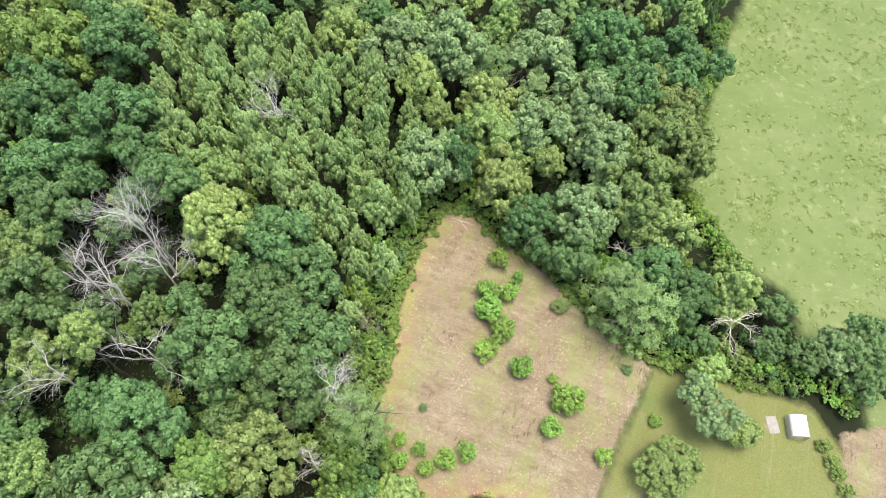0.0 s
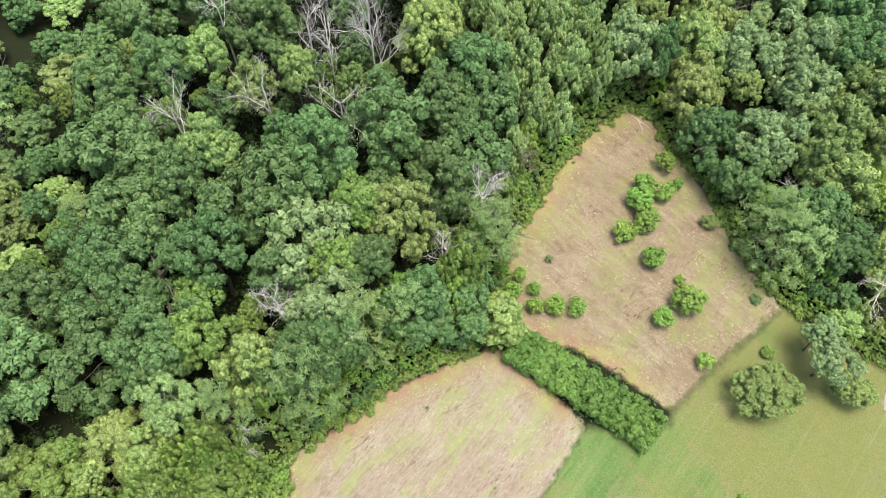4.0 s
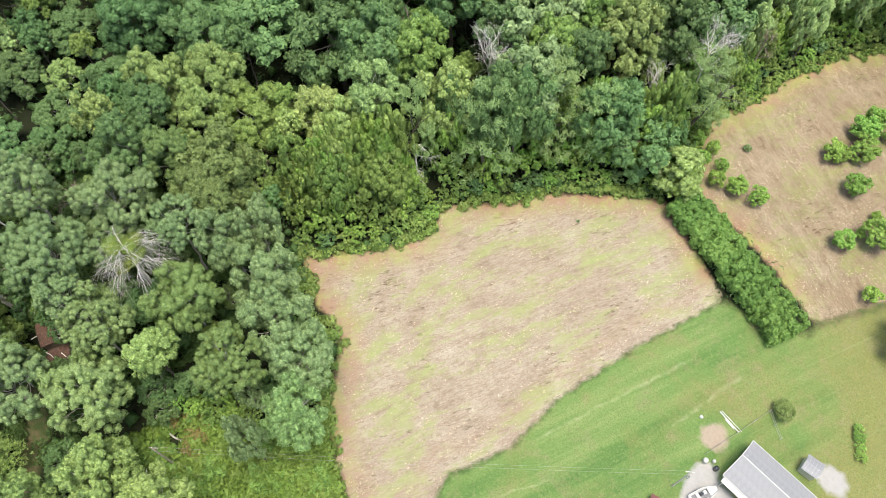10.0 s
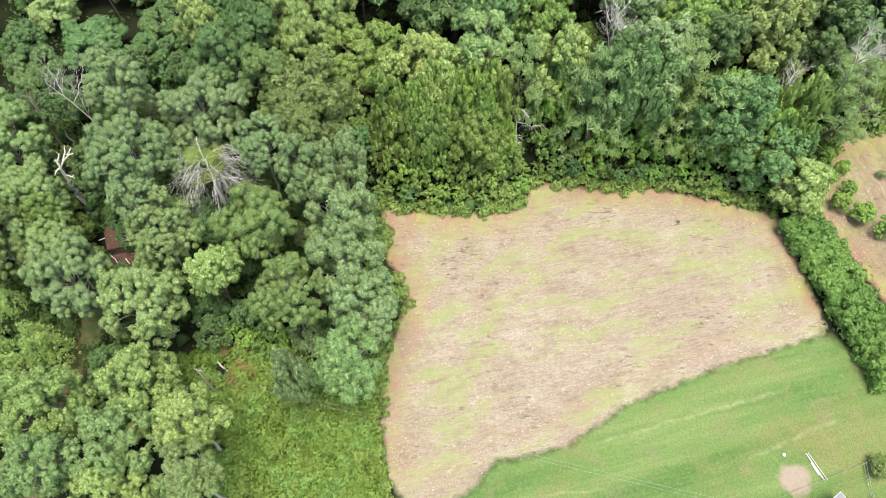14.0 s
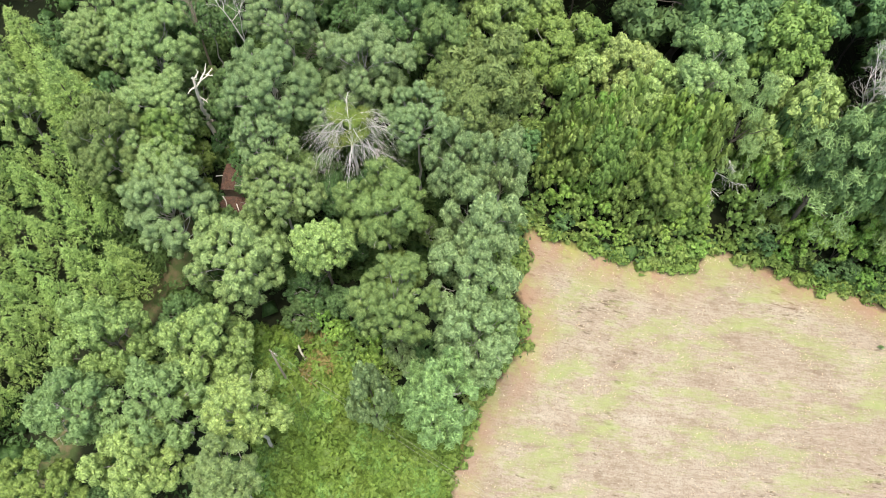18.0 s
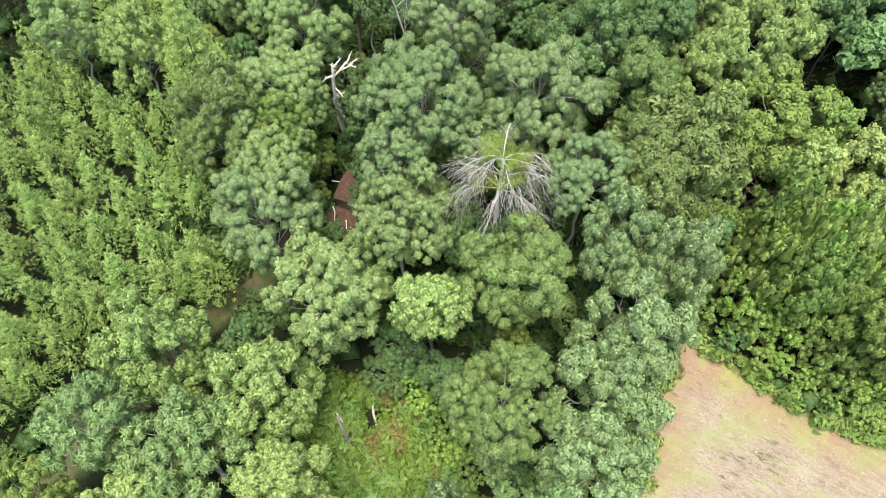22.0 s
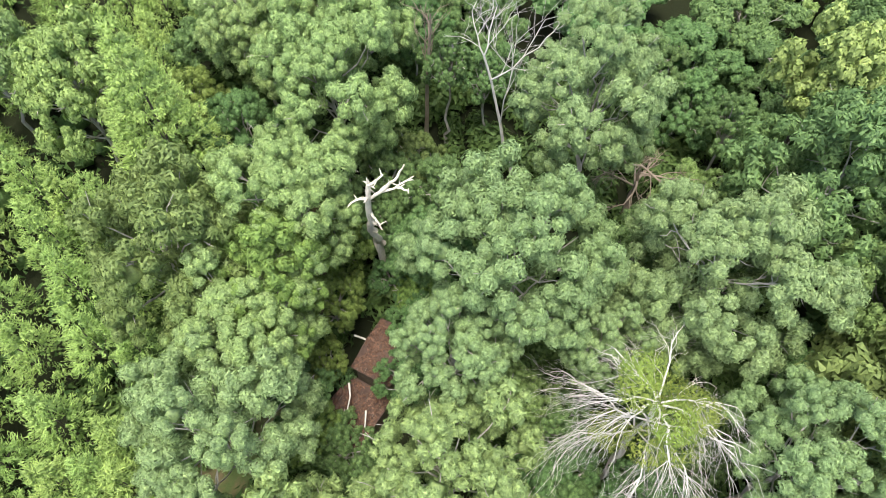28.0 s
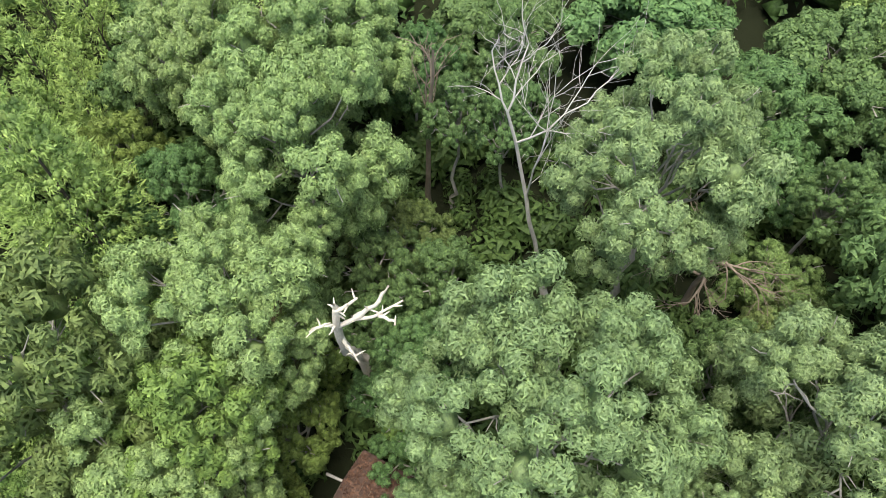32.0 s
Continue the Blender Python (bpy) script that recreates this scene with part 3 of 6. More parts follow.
def trunk_mesh(name, seed, limbs=4, sides=6, mat=BARK):
    """A trunk of unit height with limbs that spread into a crown of unit radius (x, y) above 0.45."""
    rng = np.random.default_rng(seed)
    lean = rng.normal(size=2) * .02
    h = np.linspace(0, .76, 8)
    pts = np.stack([lean[0] * h * 3 + rng.normal(size=8) * .006, lean[1] * h * 3 + rng.normal(size=8) * .006, h], -1)
    pts[0, :2] = 0
    pieces = [tube(pts, .0125 * (1 - h * .8) + .002 + .008 * np.exp(-h * 25), sides)]
    for k in range(limbs):
        a = 2 * np.pi * k / limbs + rng.uniform(-.4, .4)
        z0 = rng.uniform(.38, .62)
        root = np.array([np.interp(z0, h, pts[:, 0]), np.interp(z0, h, pts[:, 1]), z0])
        reach = rng.uniform(.13, .2)
        tip = root + np.array([np.cos(a) * reach, np.sin(a) * reach, rng.uniform(.10, .2)])
        limb = bent(root, tip, .02, rng)
        pieces.append(tube(limb, np.linspace(.0048, .0016, 5), 5))
        for q in range(1):
            b = a + rng.uniform(-1, 1)
            mid = limb[rng.integers(2, 4)]
            end = mid + np.array([np.cos(b) * .07, np.sin(b) * .07, rng.uniform(.02, .08)])
            pieces.append(tube(bent(mid, end, .01, rng, 4), np.linspace(.0022, .0009, 4), 4))
    v, f = joined(pieces)
    return mesh_of(name, v, f, mat, True)


TRUNKS = [trunk_mesh("trunk", s) for s in range(4)]


BOUGHS = {}


def broad_crown(name, seed, mat, boughs, lumps, per, slim=1.0, low=-.35, point=0.0, flat=.92, lump=(.31, .48)):
    """A crown of separate rounded boughs, each a head of leafy clumps, with gaps between them."""
    rng = np.random.default_rng(seed)
    p, r, c, big = bough_lobes(rng, boughs, lumps, low, point=point, lump=lump)
    v, f = joined([leafy_lumps(p, r, per, rng, flat, -.35, slim), cores(c, big, rng, .66, flat)])
    me = mesh_of(name, v, f, mat)
    BOUGHS[me.name] = c
    return me


def near_crown(name, seed, mat, boughs, lumps, twigs, length, aspect, blades=5, low=-.3, point=0.0, under=110):
    """A crown seen from close by: boughs of clumps whose twig ends each carry a whorl of leaves."""
    rng = np.random.default_rng(seed)
    p, r, c, big = bough_lobes(rng, boughs, lumps, low, .66, point, .84, (.27, .42))
    k = len(p)
    d = even_dirs(k, twigs, rng, -.3, .6)
    q = np.repeat(p, twigs, 0) + d * np.repeat(r, twigs)[:, None] * rng.uniform(.62, 1.2, (k * twigs, 1)) * np.array([1, 1, .9])
    nrm = unit(d + .15 * unit(q) + np.array([0, 0, .15]) + rng.normal(size=d.shape) * .14)
    v, f = joined([rosettes(q, nrm, blades, length, aspect, rng), leafy_lumps(p, r * .9, under, rng, .9, -.3, .38, .34, core=.8), cores(c, big, rng, .5, .85)])
    me = mesh_of(name, v, f, mat)
    BOUGHS[me.name] = c
    return me


def pine_crown(name, seed, mat, tufts, per):
    """Tiered boughs that carry flat sprays of thin needles."""
    rng = np.random.default_rng(seed)
    boughs = 34
    z = np.sort(rng.uniform(-.8, .9, boughs))
    a = np.arange(boughs) * 2.4 + rng.uniform(-.4, .4, boughs)
    reach = np.sqrt(np.clip(1 - ((z + .3) / 1.25) ** 2, .05, 1)) * rng.uniform(.75, 1.05, boughs)
    b = rng.integers(0, boughs, tufts)
    s = rng.uniform(.25, 1, tufts) ** .7
    fan = a[b] + rng.normal(size=tufts) * .22
    c = np.stack([reach[b] * s * np.cos(fan), reach[b] * s * np.sin(fan), z[b] + .12 * s + rng.normal(size=tufts) * .03], -1)
    v, f = clump_leaves(c, rng.uniform(.07, .13, tufts), per, .13, .14, rng, .5, -.2, .7, 0)
    return mesh_of(name, v, f, mat)


def cone_crown(name, seed, mat, sprays, per, fine=1.0):
    """A pointed young conifer: whorls of upswept boughs with feathery sprays."""
    rng = np.random.default_rng(seed)
    h = 1 - np.sqrt(rng.uniform(0, 1, sprays))
    h = np.round(h * 11 + rng.normal(size=sprays) * .12) / 11
    a = rng.uniform(0, 2 * np.pi, sprays)
    s = rng.uniform(.3, 1, sprays) ** .6
    rr = (1.02 - h) * s
    c = np.stack([rr * np.cos(a), rr * np.sin(a), h * 2 - 1 + .16 * s * (1 - h)], -1)
    p = np.repeat(c, per, 0) + rng.normal(size=(sprays * per, 3)) * np.array([.06, .06, .03]) * fine
    out = unit(p * np.array([1, 1, 0]) + 1e-6)
    way = unit(out + np.array([0, 0, .3]) + rng.normal(size=p.shape) * .45)
    nrm = unit(np.cross(np.cross(way, np.array([0, 0, 1.])), way) + rng.normal(size=p.shape) * .3)
    across = unit(np.cross(way, nrm))
    size = rng.uniform(.1, .2, (len(p), 1)) * fine
    v = np.stack([p - way * size * .4 - across * size * .13, p - way * size * .4 + across * size * .13, p + way * size * .6], 1).reshape(-1, 3)
    pick = c[::4] * np.array([.8, .8, 1])
    out = joined([(v, np.arange(len(v)).reshape(-1, 3)), cores(pick, rng.uniform(.09, .16, len(pick)) * fine, rng, .8, .7)])
    return mesh_of(name, *out, mat)


CROWNS = {
    "oak": [broad_crown("crown", 20 + s, LEAF["oak"], 13, 12, 42) for s in range(5)],
    "grey_oak": [broad_crown("crown", 30 + s, LEAF["grey_oak"], 13, 12, 32, .8) for s in range(3)],
    "grey_oak_near": [near_crown("crown", 40 + s, LEAF["grey_oak"], 20, 14, 34, .0205, .42, 6, -.45, under=170) for s in range(2)],
    "poplar": [broad_crown("crown", 50 + s, LEAF["poplar"], 15, 11, 40, 1, -.5, .45) for s in range(4)],
    "hickory": [broad_crown("crown", 60 + s, LEAF["hickory"], 13, 12, 40, .9, -.4) for s in range(3)],
    "maple": [broad_crown("crown", 70 + s, LEAF["maple"], 12, 12, 40, 1, -.4) for s in range(3)],
    "walnut": [broad_crown("crown", 80 + s, LEAF["walnut"], 13, 10, 54, .5, -.4) for s in range(2)],
    "pine": [pine_crown("crown", 90 + s, LEAF["pine"], 210, 20) for s in range(3)],
    "spire": [broad_crown("crown", 98 + s, LEAF["spire"], 14, 10, 36, .6, -.7, .62) for s in range(4)],
    "oak_near": [broad_crown("crown", 24 + s, LEAF["oak"], 15, 15, 60, .8) for s in range(3)],
    "poplar_near": [broad_crown("crown", 54 + s, LEAF["poplar"], 20, 13, 56, .8, -.5, .35) for s in range(3)],
    "hickory_near": [broad_crown("crown", 64 + s, LEAF["hickory"], 17, 14, 60, .7) for s in range(2)],
    "grey_oak_mid": [broad_crown("crown", 34 + s, LEAF["grey_oak"], 16, 15, 64, .7) for s in range(3)],
    "maple_near": [broad_crown("crown", 74 + s, LEAF["maple"], 14, 15, 60, .8) for s in range(2)],
    "walnut_near": [near_crown("crown", 84 + s, LEAF["walnut"], 12, 12, 12, .05, .34, 6) for s in range(2)],
    "green_oak": [near_crown("crown", 46, LEAF["green_oak"], 20, 14, 32, .022, .42, 6, -.45, under=160)],
    "oak_close": [near_crown("crown", 28, LEAF["oak"], 16, 12, 14, .034, .55, 5, -.45, under=64)],
    "maple_close": [near_crown("crown", 77, LEAF["maple"], 16, 12, 14, .036, .55, 5, -.45, under=64)],
    "hickory_close": [near_crown("crown", 67, LEAF["hickory"], 18, 13, 16, .03, .5, 5, -.45, under=64)],
    "pine_near": [near_crown("crown", 94 + s, LEAF["pine"], 22, 11, 16, .042, .2, 8, -.4, under=44) for s in range(3)],
    "pine_mid": [broad_crown("crown", 91 + s, LEAF["pine"], 20, 11, 40, .28, -.4) for s in range(3)],
    "conifer": [cone_crown("crown", 100 + s, LEAF["conifer"], 250, 10, .8) for s in range(4)],
    "conifer_near": [cone_crown("crown", 108, LEAF["conifer"], 1300, 9, .42)],
    "shrub": [broad_crown("foliage", 110 + s, LEAF["shrub"], 11, 9, 24, .7, -.6) for s in range(3)],
    "yard": [broad_crown("crown", 130, LEAF["yard"], 34, 13, 22, .6, -.35, lump=(.26, .42))],
}
TALL = {"oak": .62, "grey_oak": .62, "green_oak": .62, "poplar": .74, "hickory": .68, "maple": .65, "walnut": .62, "pine": .62, "conifer": .8, "spire": 1.15}
LABELS = {
    "oak": ("oak_tree", "full-leaved dark green oak in the wood"),
    "grey_oak": ("willow_oak_tree", "willow oak with pale grey-green narrow leaves"),
    "green_oak": ("oak_tree", "broad oak with light green leaves in the wood"),
    "poplar": ("tulip_poplar_tree", "light yellow-green tulip poplar in full leaf"),
    "hickory": ("hickory_tree", "olive green hickory with yellowing leaves"),
    "maple": ("maple_tree", "bright green maple among darker trees"),
    "walnut": ("walnut_tree", "bright green walnut with feathery drooping leaves"),
    "pine": ("pine_tree", "pale green pine with tiered needle sprays"),
    "spire": ("young_pine_tree", "slender yellow-green young pine in a close stand"),
    "conifer": ("cedar_tree", "young pointed yellow-green cedar"),
}
def open_side(x, y):
    """Metres into the nearest open land (negative: within the wood)."""
    p, q = np.array([x]), np.array([y])
    return max(inside_distance(poly, p, q)[0] for poly in (NORTH_FIELD, SOUTH_FIELD, LAWN, MEADOW))


PLACED = []
COUNT = {}
STAND = [(-54, 98), (-15, 103), (1, 73), (-5, 50), (-18, 43), (-28, 65), (-48, 69)]


def limbed_trunk(r, high, half, ends, seed):
    """A trunk in metres whose limbs reach into the boughs of its crown."""
    rng = np.random.default_rng(seed)
    h = np.linspace(0, .62, 8)
    pts = np.stack([rng.normal(size=8) * .12, rng.normal(size=8) * .12, h * high], -1)
    pts[0, :2] = 0
    pieces = [tube(pts, (.009 * high) * (1 - h * .85) + .02 + .1 * np.exp(-h * 25), 7)]
    for c in ends:
        tip = np.array([c[0] * r, c[1] * r, high - half + c[2] * half])
        z0 = np.clip(tip[2] - rng.uniform(.5, 1.0) * math.hypot(tip[0], tip[1]) - .6, high * .3, high * .58)
        root = np.array([np.interp(z0, pts[:, 2], pts[:, 0]), np.interp(z0, pts[:, 2], pts[:, 1]), z0])
        limb = bent(root, tip, .25, rng)
        pieces.append(tube(limb, np.linspace(.06, .025, 5), 5))
        for _ in range(3):
            mid = limb[rng.integers(2, 5)]
            way = unit(unit(tip - root) + rng.normal(size=3) * .5)
            pieces.append(tube(bent(mid, mid + way * r * rng.uniform(.16, .3), .05, rng, 4), np.linspace(.035, .012, 4), 4))
    v, f = joined(pieces)
    return mesh_of("trunk", v, f, GREY_BARK, True)



def tree(kind, x, y, top, r, near=False, far=False):
    """A tree whose crown reaches the height top (metres above zero) and has the radius r."""
    near = near or (r > 3 and kind != "conifer" and math.hypot(x + 44, y + 62) < 46)
    key = kind + "_near" if near else kind + "_far" if far else kind
    if key in ("grey_oak_near", "pine_near") and math.hypot(x + 46, y + 66) > 21:
        key = key.replace("near", "mid")
    if kind + "_close" in CROWNS and math.hypot(x + 46, y + 66) < 22:
        near, key = True, kind + "_close"
    near = near or kind == "green_oak"
    key = key if key in CROWNS else kind
    if kind in ("poplar", "hickory", "oak", "pine") and inside_distance(STAND, np.array([x]), np.array([y]))[0] > 0:
        kind, r, far = "spire", min(r * .62, 3.4), False
        key = kind
    n = COUNT[kind] = COUNT.get(kind, 0) + 1
    for _ in range(12):
        d = open_side(x, y)
        if d < (-5.6 if x < -5 and -38 < y < 16 else -2.4):
            break
        gx, gy = open_side(x + .2, y) - d, open_side(x, y + .2) - d
        k = .45 / max(math.hypot(gx, gy), 1e-6)
        x, y = x - gx * k, y - gy * k
    base = ground_z(x, y)
    high = max(top - base, 4.0)
    r *= 1.12 if kind == "conifer" else 1.05 if x > 5 and y > 35 else 1.16
    half = min(r * TALL[kind] * 2.1, high * .55)
    if open_side(x, y) > -9 and kind != "conifer":
        half = max(half, high * .43)
    name, label = LABELS[kind]
    ob = thing(name, x, y, base - .1, label, "tree", "trees of the wood", (n * 137.5) % 360)
    meshes = CROWNS[key]
    me = meshes[n % len(meshes)]
    if near and me.name in BOUGHS:
        part("trunk", limbed_trunk(r, high, half, BOUGHS[me.name], n + int(x * 7) % 97), ob)
    else:
        part("trunk", TRUNKS[n % 4], ob, "", Matrix.Diagonal((r * 4.2, r * 4.2, high * .93, 1)) if kind != "conifer" else Matrix.Diagonal((r * 2, r * 2, high * .9, 1)))
    crown_m = Matrix.Translation((0, 0, high - half)) @ Matrix.Diagonal((r, r, half, 1))
    part("crown", me, ob, "", crown_m)
    PLACED.append((x, y, r))
    return ob


def is_near(x, y):
    return math.hypot(x + 46, y + 66) < 18


def oak(x, y, top, r):
    tree("oak", x, y, top, r)


def grey_oak(x, y, top, r):
    tree("grey_oak", x, y, top, r, is_near(x, y))


def green_oak(x, y, top, r):
    tree("green_oak", x, y, top, r)


def poplar(x, y, top, r):
    tree("poplar", x, y, top, r)


def hickory(x, y, top, r):
    tree("green_oak" if math.hypot(x + 46, y + 62) < 13 else "hickory", x, y, top, r, is_near(x, y))


def maple(x, y, top, r):
    tree("maple", x, y, top, r)


def walnut(x, y, top, r):
    tree("walnut", x, y, top, r)


def pine(x, y, top, r):
    tree("pine", x, y, top, r)


def conifer(x, y, top, r):
    tree("conifer", x, y, top, r, r > 3)


grey_oak(-44.0, -62.4, 32.3, 4.7)
grey_oak(-46.2, -53.2, 31.8, 5.0)
hickory(-41.2, -78.8, 31.8, 4.2)
grey_oak(-34.4, -73.9, 28.3, 4.3)
green_oak(-45.3, -73.9, 30.4, 3.9)
grey_oak(-53.7, -60.3, 33.2, 4.2)
green_oak(-53.0, -74.3, 31.1, 4.2)
grey_oak(-39.8, -64.3, 28.9, 2.6)
grey_oak(-42.2, -57.4, 26.5, 2.4)
pine(-35.0, -63.2, 27.9, 4.1)
pine(-29.3, -68.2, 26.4, 4.9)
poplar(-27.7, -60.0, 26.8, 2.8)
walnut(-31.8, -53.4, 26.6, 4.6)
grey_oak(-38.8, -48.6, 29.5, 3.3)
hickory(-39.5, -43.9, 30.3, 3.5)
hickory(-48.5, -43.8, 29.9, 3.4)
grey_oak(-34.7, -45.0, 28.7, 3.6)
oak(-57.5, -41.7, 29.8, 3.3)
poplar(-59.8, -47.6, 30.8, 3.0)
poplar(-50.1, -88.8, 30.1, 3.4)
conifer(-48.8, -83.0, 32.5, 3.6)
poplar(-24.2, -81.3, 25.3, 4.3)
pine(-50.9, -95.2, 29.1, 3.1)
maple(-50.1, -30.7, 25.6, 5.4)
poplar(-44.9, -22.7, 24.9, 5.6)
poplar(-37.2, -25.8, 25.5, 3.1)
maple(-31.0, -30.9, 24.2, 2.9)
walnut(-21.4, -54.2, 26.4, 4.0)
grey_oak(-23.6, -46.6, 25.7, 4.1)
grey_oak(-27.7, -44.5, 27.1, 4.5)
grey_oak(-18.1, -46.6, 22.3, 4.6)
pine(-12.5, -52.0, 24.1, 4.1)
grey_oak(-13.5, -57.8, 26.0, 2.2)
poplar(-21.5, -72.0, 24.9, 4.3)
poplar(-14.1, -68.9, 25.4, 3.5)
poplar(-12.7, -78.9, 23.0, 4.3)
pine(-16.9, -76.7, 24.0, 4.4)
pine(-17.5, -83.8, 24.5, 3.9)
pine(-8.6, -70.6, 25.0, 3.1)
maple(-12.0, -87.8, 20.9, 3.1)
grey_oak(-33.0, -41.2, 28.6, 3.4)
green_oak(-39.0, -74.1, 28.3, 3.5)
oak(-71.9, -19.0, 30.2, 6.5)
oak(-55.5, -1.4, 30.4, 6.6)
oak(-47.4, 4.8, 31.1, 5.6)
maple(-41.6, -6.8, 29.5, 4.2)
maple(-46.0, -1.8, 25.5, 3.0)
oak(-43.6, -13.4, 27.5, 4.0)
oak(-52.0, -13.5, 29.5, 7.2)
oak(-63.0, -20.1, 29.1, 7.3)
oak(-73.8, -33.9, 32.3, 6.1)
oak(-64.8, -28.3, 29.8, 5.3)
grey_oak(-35.4, 12.5, 30.0, 7.4)
poplar(-35.1, -7.1, 27.5, 5.3)
grey_oak(-28.4, 3.2, 28.7, 5.3)
oak(-24.4, -1.3, 28.7, 5.2)
poplar(-40.4, -22.8, 25.5, 5.2)
poplar(-58.1, -31.0, 30.5, 5.1)
poplar(-61.5, -38.7, 30.0, 5.0)
poplar(-53.8, -36.7, 28.8, 4.2)
oak(-53.1, -47.2, 30.8, 4.7)
hickory(-44.3, -41.5, 29.6, 6.3)
hickory(-25.9, 22.7, 26.6, 5.8)
oak(-18.6, 11.3, 23.0, 5.6)
pine(-19.1, 2.2, 26.2, 4.4)
pine(-22.8, -9.0, 27.7, 5.0)
pine(-31.3, -14.2, 27.7, 3.4)
oak(-13.9, 15.4, 16.2, 5.9)
poplar(-6.6, 17.0, 12.2, 5.0)
maple(-29.7, -23.1, 22.2, 3.7)
oak(-64.6, -11.1, 30.3, 5.6)
oak(-78.4, -25.9, 30.9, 5.5)
poplar(-84.9, -32.7, 31.6, 5.5)
oak(-36.4, 5.0, 28.2, 3.7)
oak(-26.4, 12.3, 27.3, 4.1)
pine(-10.9, 29.7, 19.4, 5.0)
pine(-39.8, -16.4, 28.5, 4.3)
oak(-83.0, 43.5, 33.0, 7.7)
oak(-77.4, 23.7, 31.4, 5.7)
oak(-71.9, 30.8, 31.7, 5.3)
hickory(-61.8, 49.1, 32.7, 4.1)
oak(-60.2, 43.6, 32.3, 6.0)
poplar(-65.8, 35.8, 32.2, 3.9)
poplar(-50.0, 36.8, 32.6, 3.3)
poplar(-36.2, 55.6, 31.6, 5.6)
oak(-27.9, 56.1, 27.2, 7.3)
oak(-23.0, 49.8, 24.7, 7.2)
oak(-28.0, 44.9, 27.2, 5.0)
oak(-35.1, 37.2, 29.6, 7.7)
oak(-39.8, 24.5, 33.2, 6.2)
poplar(-54.9, 18.6, 33.6, 4.8)
oak(-69.0, 15.4, 31.8, 8.0)
oak(-44.4, 16.4, 33.1, 8.6)
oak(-56.3, 13.5, 31.8, 5.2)
oak(-22.1, 40.8, 22.9, 8.1)
oak(-23.9, 32.5, 24.3, 6.8)
maple(-31.9, 20.1, 28.7, 4.0)
oak(-60.1, 6.3, 31.1, 6.8)
oak(-61.1, -1.8, 30.9, 4.9)
oak(-56.1, -7.8, 29.9, 6.4)
maple(-29.6, 10.3, 28.0, 3.4)
oak(-47.1, -10.0, 31.1, 6.1)
oak(-27.1, -4.4, 28.5, 5.5)
pine(-16.3, 7.8, 21.1, 4.4)
oak(-21.4, -4.0, 27.8, 3.9)
poplar(8.6, 83.4, 21.2, 7.0)
poplar(10.9, 74.5, 17.9, 6.9)
grey_oak(-2.6, 75.5, 22.6, 5.6)
poplar(-10.7, 66.3, 22.3, 5.5)
poplar(-17.8, 62.3, 22.8, 5.5)
poplar(-26.2, 66.5, 25.5, 5.0)
poplar(-9.7, 55.2, 20.3, 4.8)
oak(-14.4, 54.1, 21.3, 4.3)
grey_oak(17.4, 86.0, 18.5, 7.1)
grey_oak(28.0, 91.7, 19.1, 8.3)
oak(36.9, 93.8, 19.7, 7.1)
grey_oak(30.5, 80.6, 17.8, 6.9)
hickory(40.2, 83.7, 17.8, 6.9)
grey_oak(25.1, 67.4, 17.1, 6.6)
oak(16.1, 67.0, 14.2, 5.7)
oak(23.2, 60.9, 13.1, 5.5)
poplar(39.9, 65.0, 16.2, 7.6)
hickory(35.5, 67.8, 17.4, 6.5)
oak(35.2, 55.6, 15.6, 6.3)
pine(26.9, 47.5, 15.4, 6.2)
pine(34.0, 48.6, 15.3, 6.2)
oak(41.3, 52.6, 14.4, 6.2)
poplar(50.7, 53.8, 13.4, 6.2)
maple(-70.4, 93.0, 32.3, 7.6)
oak(-58.0, 95.2, 32.9, 6.6)
oak(-43.9, 98.5, 29.8, 7.9)
grey_oak(-9.0, 100.3, 24.1, 7.1)
grey_oak(1.6, 101.5, 24.3, 7.7)
poplar(-19.7, 104.0, 24.7, 5.4)
poplar(-22.3, 87.2, 26.2, 5.0)
poplar(-4.6, 92.7, 23.2, 5.2)
poplar(8.8, 88.8, 21.5, 7.5)
grey_oak(19.0, 102.3, 20.7, 8.5)
oak(32.8, 107.6, 20.0, 8.7)
oak(46.8, 103.6, 19.4, 9.9)
hickory(44.0, 91.4, 18.7, 8.3)
poplar(-12.4, 81.9, 23.4, 5.0)
hickory(-33.7, 91.9, 26.8, 5.6)
hickory(-41.1, 89.8, 27.6, 7.8)
hickory(-33.7, 77.8, 26.8, 6.4)
hickory(-45.6, 77.8, 28.3, 5.8)
oak(-56.4, 79.5, 30.5, 7.3)
oak(-68.4, 81.8, 31.9, 5.7)
oak(-62.6, 66.9, 33.4, 7.3)
oak(-60.2, 57.7, 33.1, 5.6)
oak(-49.8, 70.3, 30.3, 4.0)
oak(-43.0, 64.2, 31.2, 4.9)
poplar(-38.0, 67.0, 28.9, 4.5)
poplar(-19.5, 73.9, 24.3, 4.8)
poplar(-20.8, 65.1, 23.6, 4.7)
hickory(35.4, 72.8, 17.7, 6.7)
hickory(44.8, 80.7, 17.1, 6.9)
oak(72.0, 44.6, 8.4, 6.4)
poplar(-27.7, 101.3, 25.8, 5.9)
oak(-34.6, 100.1, 27.0, 5.8)
poplar(-12.9, 93.4, 23.8, 5.2)
poplar(-24.9, 73.8, 25.9, 4.7)
poplar(-29.2, 71.1, 26.3, 4.7)
poplar(-34.8, 59.8, 30.1, 4.3)
oak(-3.2, 66.2, 22.0, 4.2)
oak(1.5, 75.5, 22.2, 4.4)
